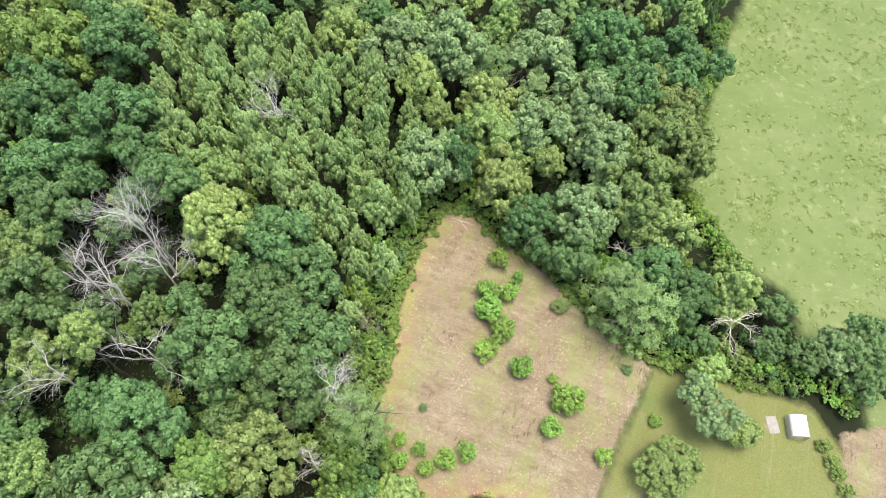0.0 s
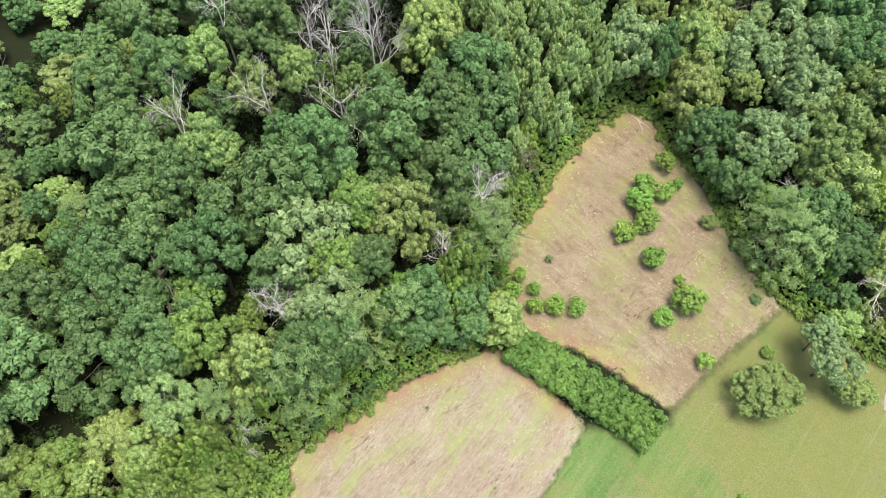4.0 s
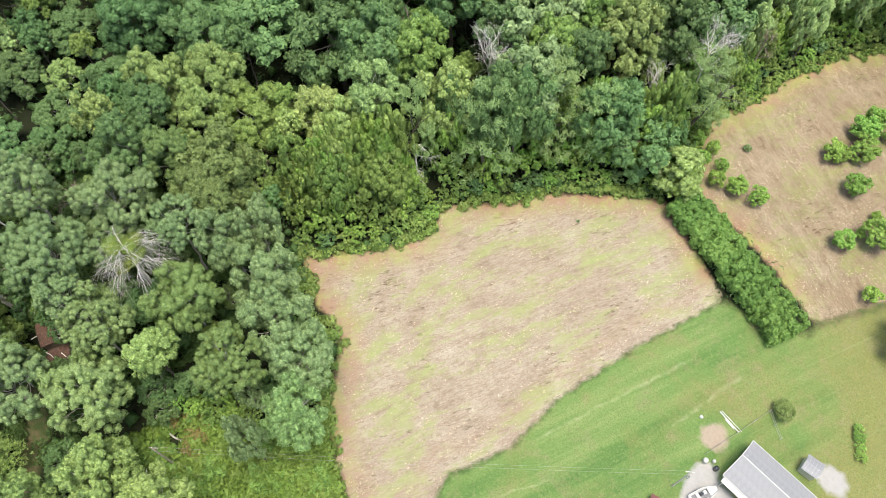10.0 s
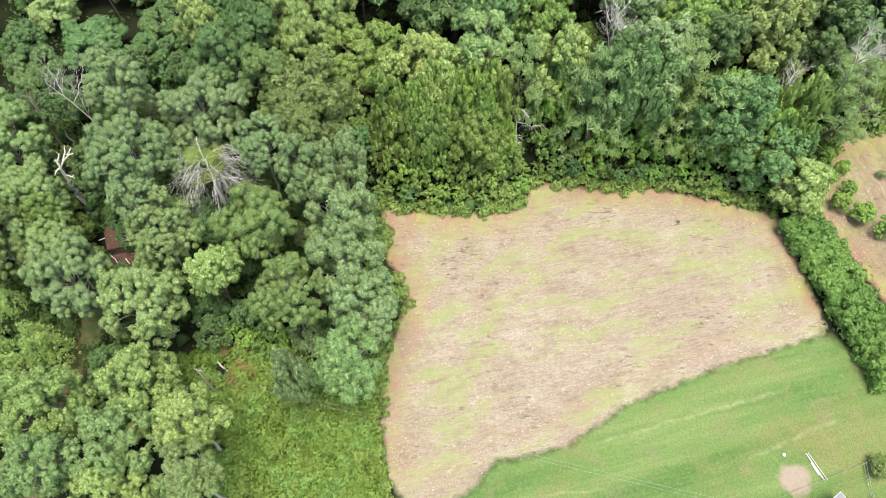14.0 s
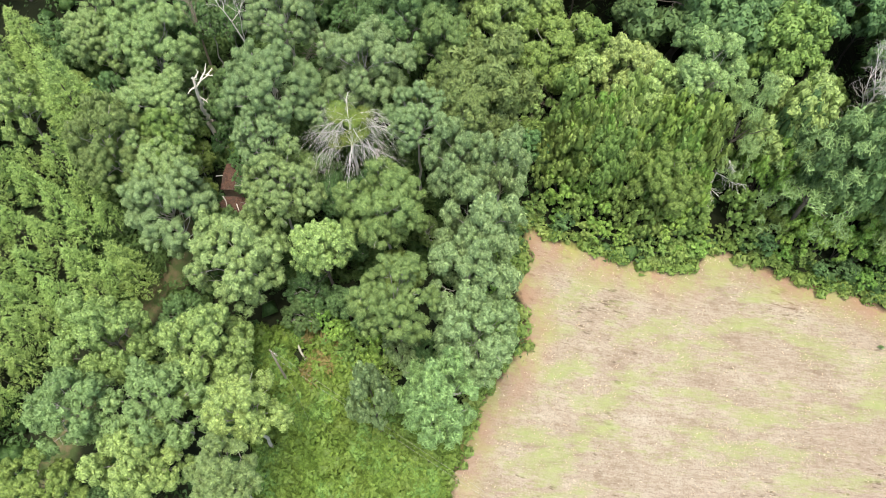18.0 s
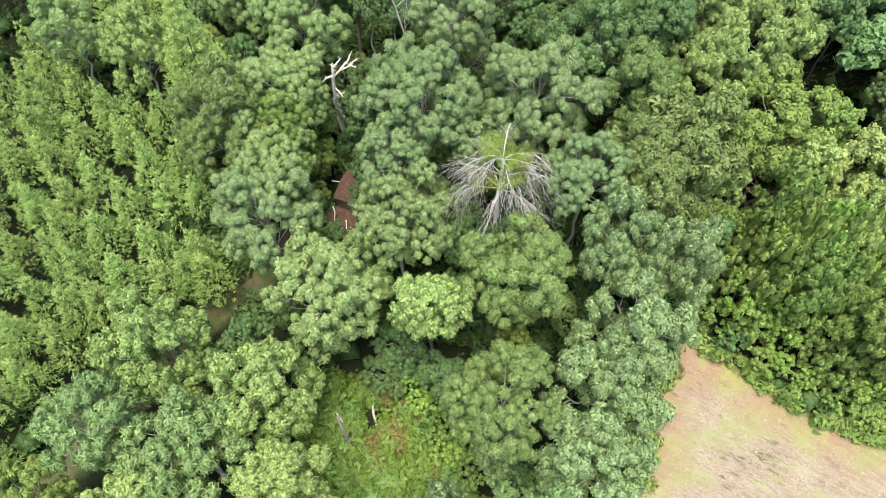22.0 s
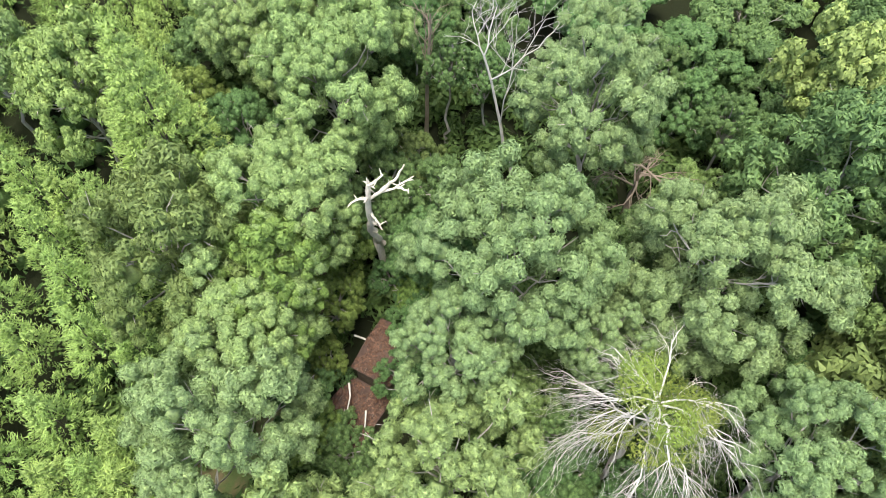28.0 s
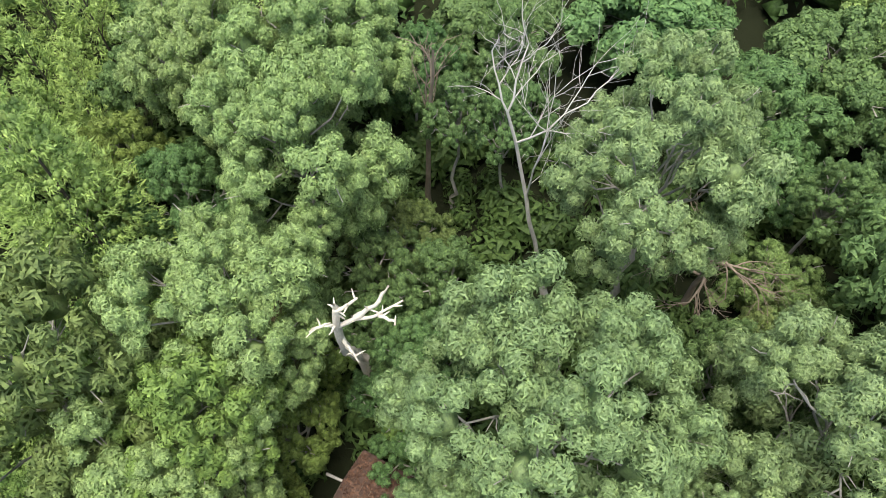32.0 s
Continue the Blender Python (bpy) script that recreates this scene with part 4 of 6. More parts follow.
conifer(-47.7, -95.1, 24.4, 1.9)
conifer(-44.5, -96.4, 23.9, 1.9)
conifer(-46.0, -91.7, 24.1, 1.9)
conifer(-42.9, -93.5, 23.5, 1.9)
conifer(-40.7, -95.6, 23.1, 1.9)
conifer(-43.0, -89.2, 23.4, 1.9)
conifer(-41.0, -86.7, 22.9, 1.9)
conifer(-39.2, -91.1, 22.6, 1.9)
conifer(-37.1, -93.1, 22.1, 1.9)
conifer(-37.1, -87.7, 22.0, 1.9)
conifer(-34.4, -92.8, 21.5, 1.9)
conifer(-34.4, -89.5, 21.4, 1.9)
conifer(-33.9, -84.9, 21.1, 1.9)
conifer(-31.7, -81.3, 20.4, 1.9)
conifer(-31.1, -90.6, 20.6, 1.9)
conifer(-31.1, -87.0, 20.5, 1.9)
conifer(-30.9, -83.3, 20.2, 1.9)
conifer(-32.1, -92.7, 20.9, 1.9)
conifer(-28.6, -88.3, 19.9, 1.9)
conifer(-31.7, -79.7, 20.3, 1.9)
conifer(-28.1, -90.5, 19.9, 1.9)
conifer(-43.4, -97.7, 23.7, 1.9)
conifer(-38.2, -84.4, 22.2, 1.9)
conifer(-33.7, -80.8, 20.9, 1.9)




# ---------------------------------------------------------------- dead and bare trees
def branch_pieces(start, way, length, radius, depth, rng, droop, out, spread=.65, kids=3):
    steps = 5 if depth > 1 else 4 if depth else 3
    pts = [np.asarray(start, float)]
    d = unit(np.asarray(way, float))
    for _ in range(steps - 1):
        d = unit(d + rng.normal(size=3) * .16 + np.array([0, 0, droop]))
        pts.append(pts[-1] + d * length / (steps - 1))
    pts = np.array(pts)
    sides = 6 if depth > 2 else 4 if depth > 1 else 3
    out.append(tube(pts, np.linspace(radius, radius * .45, steps), sides))
    if depth == 0:
        return
    for k in range(kids + (1 if depth > 1 else 0)):
        i = min(steps - 1, 1 + int((steps - 1) * (k + 1) / (kids + 1.2)) if k < kids else steps - 1)
        side = unit(np.cross(d, rng.normal(size=3)))
        way2 = unit(d + side * spread * rng.uniform(.7, 1.4))
        branch_pieces(pts[i], way2, length * rng.uniform(.5, .72), radius * .52, depth - 1, rng, droop, out, spread, kids)


def dead_tree(x, y, top, spread, seed, label, mat=None, depth=3, limbs=5, droop=0.06, rise=1.0, trunk_share=.6, thick=.22, lean=(0, 0)):
    """A bare standing tree: a trunk and separate limbs with their twigs."""
    mat = mat or DEAD
    rng = np.random.default_rng(seed)
    base = ground_z(x, y) - .1
    high = top - base
    ob = thing("dead_tree", x, y, base, label, "dead tree", "bare trees in the wood")
    h = np.linspace(0, trunk_share + .12, 9)
    pts = np.stack([lean[0] * h + rng.normal(size=9) * .05 * (h > 0), lean[1] * h + rng.normal(size=9) * .05 * (h > 0), h * high], -1)
    v, f = tube(pts, thick * (1 - .75 * h) + .1 * np.exp(-h * 30), 8)
    part("trunk", mesh_of("trunk", v, f, mat, True), ob)
    for k in range(limbs):
        a = 2 * np.pi * k / limbs + rng.uniform(-.4, .4)
        i = rng.integers(5, 9)
        way = np.array([np.cos(a), np.sin(a), rise * rng.uniform(.7, 1.4)])
        length = .6 * math.hypot(spread, (high - pts[i, 2]) * .8) * rng.uniform(.8, 1.15)
        out = []
        branch_pieces(pts[i], way, length, thick * .36, depth, rng, droop, out)
        v, f = joined(out)
        part("limb", mesh_of("limb", v, f, mat, True), ob)
    PLACED.append((x, y, spread * .55))
    return ob


PALE = "bare grey-white dead tree with fine upright twigs"
dead_tree(-46.6, 56.0, 34.5, 5.5, 1, "tall bare pale grey dead tree with many upright twigs", depth=4, limbs=6, rise=1.7)
dead_tree(-43.2, 50.2, 30.5, 4.5, 2, PALE, depth=4, limbs=5, rise=1.5)
dead_tree(-67.8, 43.3, 34.5, 5.0, 3, PALE, depth=4, limbs=5, rise=1.3)
dead_tree(-49.6, 46.7, 31.5, 3.0, 4, PALE, limbs=5, rise=1.5)
dead_tree(-54.8, 49.0, 31.0, 2.6, 22, PALE, limbs=5, rise=1.4)
dead_tree(-63.0, 21.8, 33.5, 3.0, 5, PALE, limbs=4, rise=1.2)
dead_tree(-42.5, 36.4, 28.8, 2.6, 6, PALE, limbs=5, rise=1.6)
dead_tree(-54.1, 32.9, 32.2, 2.2, 7, PALE, limbs=4, rise=1.5)
dead_tree(-30.0, 82.5, 27.5, 3.0, 8, PALE, limbs=6, rise=1.3)
dead_tree(-16.2, 33.0, 21.5, 3.6, 9, "bare pale dead tree at the edge of the wood", depth=4, limbs=6, rise=1.1)
dead_tree(-19.0, 22.8, 17.5, 2.8, 10, "grey-brown dead tree with dense fine twigs", depth=3, limbs=6, rise=1.4)
dead_tree(-12.6, 45.0, 15.5, 2.0, 12, "small grey-brown dead tree by the hay field", BROWN_DEAD, limbs=6, rise=1.4)
dead_tree(-34.4, 1.0, 28.0, 3.2, 13, PALE, depth=4, limbs=6, rise=1.7)
dead_tree(-33.0, -15.2, 17.5, 1.7, 14, "thin bleached dead tree with drooping twigs", depth=3, limbs=7, rise=.5, droop=-.16, trunk_share=.8)
dead_tree(-46.4, -30.8, 18.5, 3.6, 15, "leaning brown-grey dead tree with bare crooked limbs", BROWN_DEAD, depth=3, limbs=6, rise=.5, lean=(2, 1.5))
dead_tree(50.1, 48.0, 7.5, 4.6, 16, "bleached dead tree spreading bare crooked branches", WHITE_SNAG, depth=3, limbs=6, rise=.35, droop=-.01, trunk_share=.7)
dead_tree(33.2, 61.7, 9.0, 1.8, 17, "small dead tree with grey dry twigs", limbs=6, rise=1.0)
dead_tree(-54.2, -63.2, 33.5, 1.4, 18, "bare slender tree with pale forked upright limbs", DEAD, depth=3, limbs=4, rise=3.5, trunk_share=.6, lean=(.2, -4.0), thick=.13)
dead_tree(-55.0, -56.5, 21.5, 3.4, 19, "fallen brown dead tree with tangled bare branches", BROWN_DEAD, depth=3, limbs=7, rise=.2, droop=-.04, trunk_share=.8)
dead_tree(-57.6, -70.3, 29.2, 1.2, 20, "slender leaning brown-grey trunk with few bare limbs", BROWN_DEAD, depth=2, limbs=3, rise=2.5, trunk_share=.8, lean=(1.2, .8), thick=.17)


def drooping_dead_tree(x, y, top, spread):
    """The dead crown whose white branches hang like a fan, with green tufts on them."""
    rng = np.random.default_rng(77)
    base = ground_z(x, y) - .1
    high = top - base
    ob = thing("dead_tree", x, y, base, "dead tree with white drooping branches and yellow-green tufts of mistletoe", "dead tree", "bare trees in the wood")
    h = np.linspace(0, .9, 9)
    pts = np.stack([rng.normal(size=9) * .06, rng.normal(size=9) * .06, h * high], -1)
    v, f = tube(pts, .26 * (1 - .7 * h), 8)
    part("trunk", mesh_of("trunk", v, f, DEAD, True), ob)
    tips = []
    for k in range(20):
        a = 2 * np.pi * k / 20 + rng.uniform(-.3, .3)
        out_way = np.array([np.cos(a), np.sin(a), 0])
        root = pts[8 - k % 3] + out_way * rng.uniform(0, .25)
        reach = spread * rng.uniform(.45, .9)
        mid = root + out_way * reach + np.array([0, 0, rng.uniform(.1, .9) + .3 * (k % 3)])
        limb = bent(root, mid, .35, rng)
        out = [tube(limb, np.linspace(.048, .022, 5), 5)]
        for q in range(8):
            s = limb[rng.integers(1, 5)]
            way = np.array([np.cos(a + rng.uniform(-.7, .7)), np.sin(a + rng.uniform(-.7, .7)), rng.uniform(-.9, .1)])
            branch_pieces(s, way, spread * rng.uniform(.4, .8), .017, 2, rng, -.17, out, .42, 3)
        v, f = joined(out)
        part("limb", mesh_of("limb", v, f, DEAD, True), ob)
        tips.append(limb[2])
    for k in (0, 1, 3, 5, 7, 8, 10, 12, 13, 15, 17, 19):
        c = np.array([tips[k] + np.array([0, 0, .75])])
        v, f = clump_leaves(c, np.array([.95]), 620, .2, .22, rng, .4, core=0)
        part("mistletoe", mesh_of("mistletoe", v, f, LEAF["ivy"]), ob, "yellow-green tuft of mistletoe")["kind"] = "stuff"
    PLACED.append((x, y, spread * .7))


drooping_dead_tree(-38.8, -55.4, 27.6, 3.9)


def white_snag():
    """The bleached, broken trunk with gnarled forked arms and short stubs."""
    x, y = -47.6, -70.5
    base = ground_z(x, y) - .1
    ob = thing("dead_snag", x, y, base, "bleached white broken snag with stubby forked arms", "dead tree", "bare trees in the wood")
    rng = np.random.default_rng(9)

    def gnarled(points, thick, thin, steps):
        """A crooked limb through the points, of uneven thickness."""
        points = np.array([(a - x, b - y, c - base) for a, b, c in points])
        at = np.linspace(0, len(points) - 1, steps)
        line = np.stack([np.interp(at, np.arange(len(points)), points[:, k]) for k in range(3)], -1)
        line[1:-1] += rng.normal(size=(steps - 2, 3)) * thick * .38
        return line, np.linspace(thick, thin, steps) * rng.uniform(.78, 1.25, steps)

    trunk, radii = gnarled([(-47.6, -70.5, base), (-47.2, -70.3, 19), (-46.2, -70.0, 21.6), (-45.9, -70.0, 23.0), (-45.3, -69.8, 24.8), (-44.9, -69.5, 27.5), (-44.9, -69.45, 28.9)], .24, .1, 22)
    radii[-1] = .04
    v, f = tube(trunk, radii, 9)
    part("trunk", mesh_of("trunk", v, f, WHITE_SNAG, True), ob)
    arms = [((-44.9, -69.5, 27.4), (-45.0, -69.0, 28.0), (-45.1, -68.2, 28.5), (-45.5, -67.5, 29.0)), ((-45.0, -68.9, 28.1), (-45.2, -68.3, 28.9), (-45.5, -67.9, 29.7)),
            ((-44.9, -69.5, 28.5), (-45.0, -69.1, 28.8), (-45.2, -68.8, 29.1)), ((-45.0, -69.6, 27.2), (-44.8, -70.1, 27.3), (-44.7, -70.5, 26.8)),
            ((-45.2, -69.7, 25.8), (-44.9, -69.3, 25.6), (-44.7, -69.0, 25.2)), ((-45.1, -68.2, 28.5), (-45.0, -67.9, 28.6), (-44.9, -67.6, 28.5))]
    for n, arm in enumerate(arms):
        line, r = gnarled(arm, .1 if n < 2 else .08, .028, 9)
        out = [tube(line, r, 6)]
        for _ in range(3):
            i = rng.integers(3, 8)
            tip = line[i] + unit(line[i] - line[i - 2] + rng.normal(size=3) * .35) * rng.uniform(.2, .45)
            out.append(tube(bent(line[i], tip, 0, rng, 3), [.04, .03, .012], 5))
        v, f = joined(out)
        part("arm", mesh_of("arm", v, f, WHITE_SNAG, True), ob)
    for _ in range(14):
        i = rng.integers(11, 21)
        tip = trunk[i] + unit(rng.normal(size=3) + np.array([.6, 0, .1])) * rng.uniform(.25, .5)
        v, f = tube(bent(trunk[i], tip, 0, rng, 4), [.06, .045, .03, .012], 5)
        part("stub", mesh_of("stub", v, f, WHITE_SNAG, True), ob)


white_snag()

# ---------------------------------------------------------------- the wood between the known trees
for far_kind, far_mat in (("oak", "oak"), ("poplar", "poplar"), ("hickory", "hickory"), ("maple", "maple")):
    CROWNS[far_kind + "_far"] = [broad_crown("crown", 140 + s + len(far_kind), LEAF[far_mat], 12, 9, 24, 1, -.4, .4 if far_kind == "poplar" else 0) for s in range(2)]


def fill_wood():
    rng = np.random.default_rng(5)
    edge = [(-107, 47), (-92, 112), (0, 128), (62, 128), (52, 105), (43, 82), (48, 62), (40, 47), (30, 52), (19, 66), (8, 74), (0, 80), (-12, 64), (-14, 34), (-14, 26), (-10, 17), (-16, 10),
            (-24, -2), (-34, -14), (-33, -24), (-38, -36), (-30, -44), (-22, -48), (-26, -58), (-30, -70), (-44, -80), (-30, -92), (-58, -108), (-74, -82), (-92, -41), (-103, -3)]
    for _ in range(9000):
        x, y = rng.uniform(-107, 65), rng.uniform(-108, 128)
        r = rng.uniform(3.1, 5.0)
        depth = inside_distance(edge, np.array([x]), np.array([y]))[0]
        if depth < 1.5 or (math.hypot(x + 46, y + 66) < 20) or line_distance(TRACK, np.array([x]), np.array([y]))[0] < 4:
            continue
        stand = inside_distance(STAND, np.array([x]), np.array([y]))[0] > 0
        if stand:
            r = rng.uniform(1.7, 2.8)
        if any((x - a) ** 2 + (y - b) ** 2 < ((.6 if stand else .70) * (r + q)) ** 2 for a, b, q in PLACED):
            continue
        tops = [(1 / ((x - a) ** 2 + (y - b) ** 2 + 4), c) for a, b, c in TOPS]
        top = sum(w * c for w, c in tops) / sum(w for w, c in tops)
        kind = rng.choice(["oak", "poplar", "hickory", "maple", "pine"], p=[.46, .24, .12, .06, .12])
        if y > 50 and x > -35:
            kind = rng.choice(["oak", "poplar", "pine"], p=[.3, .5, .2])
        if stand:
            kind, r = "poplar", r / .62
        if y < -75:
            kind = rng.choice(["conifer", "poplar", "oak"], p=[.7, .15, .15])
            top, r = min(top, ground_z(x, y) + 13), r * .7
        tree(kind, x, y, max(top - rng.uniform(1, 4), ground_z(x, y) + 7), r, far=True)


def fill_gaps():
    """Younger trees that stand in the gaps between the tall crowns."""
    rng = np.random.default_rng(51)
    made = 0
    for _ in range(7000):
        x, y = rng.uniform(-98, 45), rng.uniform(-60, 118)
        if made >= 150 or open_side(x, y) > -3.5 or math.hypot(x + 46, y + 66) < 22 or inside_distance(THICKET, np.array([x]), np.array([y]))[0] > -3:
            continue
        if (x > -5 and y < 45) or y < -60 - .2 * x - 12 or (x > 20 and y < 50):
            continue
        r = rng.uniform(1.7, 2.6)
        if any((x - a) ** 2 + (y - b) ** 2 < (.62 * q + .5 * r) ** 2 for a, b, q in PLACED):
            continue
        tree(rng.choice(["maple", "oak", "poplar"], p=[.45, .4, .15]), x, y, ground_z(x, y) + rng.uniform(8, 14), r, far=True)
        made += 1
    return made


def far_woods():
    """The closed canopy beyond the trees that can be told apart."""
    rng = np.random.default_rng(61)
    known = [(-105, 45), (-90, 110), (0, 126), (60, 126), (52, 105), (43, 82), (40, 47), (0, 60), (-20, 0), (-30, -60), (-44, -86), (-58, -106), (-72, -82), (-90, -41), (-101, -3)]
    gx, gy = np.meshgrid(np.arange(-185, 75, 7.5), np.arange(-150, 200, 7.5))
    p = np.stack([gx.ravel(), gy.ravel()], -1) + rng.uniform(-2.5, 2.5, (gx.size, 2))
    x, y = p.T
    keep = (inside_distance(known, x, y) < -1) & (inside_distance(MEADOW, x, y) < -6) & ((x < -62) | (y > 100) | ((y < -106) & (x < -14)))
    p = p[keep]
    pieces = []
    for a, b in p:
        r = rng.uniform(3.8, 5.6)
        c, q = lobes(rng, 15, .72, (.28, .4), -.3, .1)
        v, f = clump_leaves(c, q, 11, .22, .9, rng, .8, up=.4, core=.8, dome=.5)
        pieces.append((v * np.array([r, r, r * 1.2]) + np.array([a, b, ground_z(a, b) + rng.uniform(10, 15)]), f))
    v, f = joined(pieces)
    ob = new("far_woods", mesh_of("far_woods", v, f, LEAF["oak"]))
    tagged(ob, "closed green canopy of the woods farther off", "woods", kind="stuff")
    stems = [tube([(a, b, ground_z(a, b) - .2), (a, b, ground_z(a, b) + 6), (a, b, ground_z(a, b) + 12)], [.22, .16, .08], 5) for a, b in p]
    v, f = joined(stems)
    tagged(new("far_trunks", mesh_of("far_trunks", v, f, BARK, True)), "dark trunks of the woods farther off", "woods", kind="stuff")


far_woods()


def cedar_stand():
    rng = np.random.default_rng(6)
    stand = [(-62, -101), (-62, -88), (-47, -84), (-37, -80.5), (-29, -87), (-14, -95), (-12, -103)]
    for _ in range(3000):
        x, y = rng.uniform(-64, -10), rng.uniform(-114, -80)
        if inside_distance(stand, np.array([x]), np.array([y]))[0] < 0:
            continue
        r = rng.uniform(1.5, 2.3)
        if any((x - a) ** 2 + (y - b) ** 2 < (.62 * (r + q)) ** 2 for a, b, q in PLACED):
            continue
        tree("conifer", x, y, ground_z(x, y) + rng.uniform(7, 11), r)


green_oak(-58.8, -75.5, 31.0, 4.2)
green_oak(-56.8, -80.5, 29.5, 3.6)
cedar_stand()
TOPS = [(o.location.x, o.location.y, o.location.z + o.children[1].location.z + o.children[1].scale.z)
        for o in scene.objects if o.parent is None and len(o.children) == 2 and o.get("category") == "tree"]
fill_wood()
fill_gaps()


# ---------------------------------------------------------------- bushes, hedge, undergrowth
CROWNS["bush_light"] = [broad_crown("foliage", 150 + s, LEAF["maple"], 9, 5, 24, .9, -.5) for s in range(2)]
CROWNS["bush"] = [broad_crown("foliage", 155 + s, LEAF["shrub"], 9, 5, 24, .9, -.5) for s in range(3)]
CROWNS["bush_dark"] = [broad_crown("foliage", 160 + s, LEAF["oak"], 9, 5, 24, .9, -.5) for s in range(2)]


def stem_mesh():
    rng = np.random.default_rng(31)
    out = []
    for k in range(5):
        a = 2 * np.pi * k / 5
        tip = np.array([np.cos(a) * .5, np.sin(a) * .5, .75])
        out.append(tube(bent((np.cos(a) * .05, np.sin(a) * .05, 0), tip, .05, rng), np.linspace(.045, .012, 5), 5))
    v, f = joined(out)
    return mesh_of("stem", v, f, BARK, True)


STEM = stem_mesh()
BUSH_COUNT = [0]
BUSH_LABELS = {"bush": "dense mid-green bush at the edge of the wood", "bush_light": "bright green bush at the edge of the wood",
               "bush_dark": "dark green bush at the edge of the wood"}


def bush(kind, x, y, r, high, name="bush", label="", group="bushes along the wood's edge"):
    n = BUSH_COUNT[0] = BUSH_COUNT[0] + 1
    ob = thing(name, x, y, ground_z(x, y) - .05, label or BUSH_LABELS[kind], "bush", group, (n * 97) % 360)
    part("stem", STEM, ob, "", Matrix.Diagonal((r * .9, r * .9, high * .75, 1)))
    m = CROWNS[kind]
    part("foliage", m[n % len(m)], ob, "", Matrix.Translation((0, 0, high * .52)) @ Matrix.Diagonal((r * 1.05, r * 1.05, high * .52, 1)))
    return ob


def edge_bushes():
    rng = np.random.default_rng(21)
    runs = [([(-12, 22), (-12.6, 34), (-10.4, 43), (-9.6, 50), (-6.6, 64), (.2, 76)], 1, 9),
            ([(.6, 76), (11, 69), (16.5, 64.5), (20.6, 61), (28.4, 51), (36, 45.4), (41, 43)], 1, 8),
            ([(-35, -36.5), (-32, -33), (-30.8, -30), (-28.8, -25.5), (-26.6, -20), (-27.4, -17), (-29.4, -13.5), (-24, -5.5), (-19.4, 3), (-13, 10), (-7, 16)], 1, 11),
            ([(67, 128), (58.6, 105), (48.6, 82), (52.2, 75), (56.2, 66), (59, 62)], -1, 5), ([(42, 43), (48, 43), (55, 40.5), (62, 39.5), (66, 38), (70, 34)], 1, 3.5), ([(-16, -48.0), (-22, -42.5), (-27, -42.5), (-34, -39)], 1, 6.0)]
    for line, sign, tall in runs:
        for (ax, ay), (bx, by) in zip(line, line[1:]):
            length = math.hypot(bx - ax, by - ay)
            nx, ny = -(by - ay) / length * sign, (bx - ax) / length * sign
            for row in range(4 if tall > 10 else 3 if tall > 7 else 2):
                for s in np.arange(rng.uniform(0, 1), length, 2.6 if row == 0 else 2.3 if tall > 10 else 2.8 if tall > 7 else 4.2):
                    off = (.8, 2.9, 5.4, 7.6)[row] + rng.uniform(-.5, .9)
                    x, y = ax + (bx - ax) * s / length + nx * off, ay + (by - ay) * s / length + ny * off
                    r = rng.uniform(1.15, 1.9) * (1, 1.3, 1.6, 1.9)[row]
                    high = r * rng.uniform(1.5, 2.3) + (0, tall * .34, tall * .75, tall * 1.05)[row] * rng.uniform(.6, 1.2)
                    kind = rng.choice(["bush", "bush_light", "bush_dark"], p=[.42, .53, .05])
                    bush(kind, x, y, r, high)


edge_bushes()

SHRUB = "small rounded bright green shrub in the cut hay field"
for x, y, r, h in ((10.4, 62.2, 1.9, 3.2), (7.9, 55.6, 2.0, 3.2), (8.3, 51.8, 2.4, 3.6), (10.4, 48.2, 2.4, 3.4), (7.0, 44.0, 1.9, 2.8), (8.3, 44.6, 1.5, 2.4), (12.1, 55.4, 1.8, 3.0),
                   (13.8, 58.6, 1.2, 2.0), (13.4, 41.0, 2.0, 3.0), (19.0, 39.5, .9, 1.6), (21.2, 35.4, 2.9, 3.8), (17.8, 30.9, 1.8, 2.7), (26.3, 26.4, 1.5, 2.2),
                   (-7.0, 28.3, 1.3, 2.4), (-6.9, 25.2, 1.4, 2.6), (-3.9, 26.9, 1.2, 2.2), (-2.8, 23.9, 1.5, 2.6), (.6, 25.4, 1.7, 2.8), (3.9, 26.8, 1.6, 2.6), (-9.7, 28.2, 1.2, 2.2)):
    bush("shrub", x, y, r * 1.08, h * 1.4, "shrub", SHRUB, "shrubs in the north field")
bush("yard", 21.3, 53.4, 2.0, 2.6, "shrub", "pale grey-green feathery shrub in the hay field", "shrubs in the north field")
for x, y, r, h in ((-3.3, 34.0, .9, 1.2), (32.3, 41.8, 1.2, 1.2), (-12.7, 1.2, .35, .5)):
    bush("bush_dark", x, y, r, h, "shrub", "low weedy shrub in the stubble", "shrubs in the north field")
bush("shrub", 36.1, 32.6, 1.2, 2.0, "shrub", "small dark green shrub on the lawn", "yard shrubs")
bush("yard", 28.0, 1.0, 1.9, 3.0, "shrub", "small open round tree on the lawn by the house", "yard shrubs")
bush("bush_light", -5.8, 17.2, 3.2, 8.5, "bush", "tall bright green bush where the hedge meets the wood")
bush("shrub", -9.2, 19.2, 2.6, 7.5, "bush", "tall bright green bush where the hedge meets the wood")
for x, y in ((36.8, 7.6), (37.7, 6.6), (38.6, 5.5), (39.4, 4.6)):
    bush("bush", x, y, .95, 1.3, "shrub", "clipped green shrub in a short garden row", "yard shrubs")
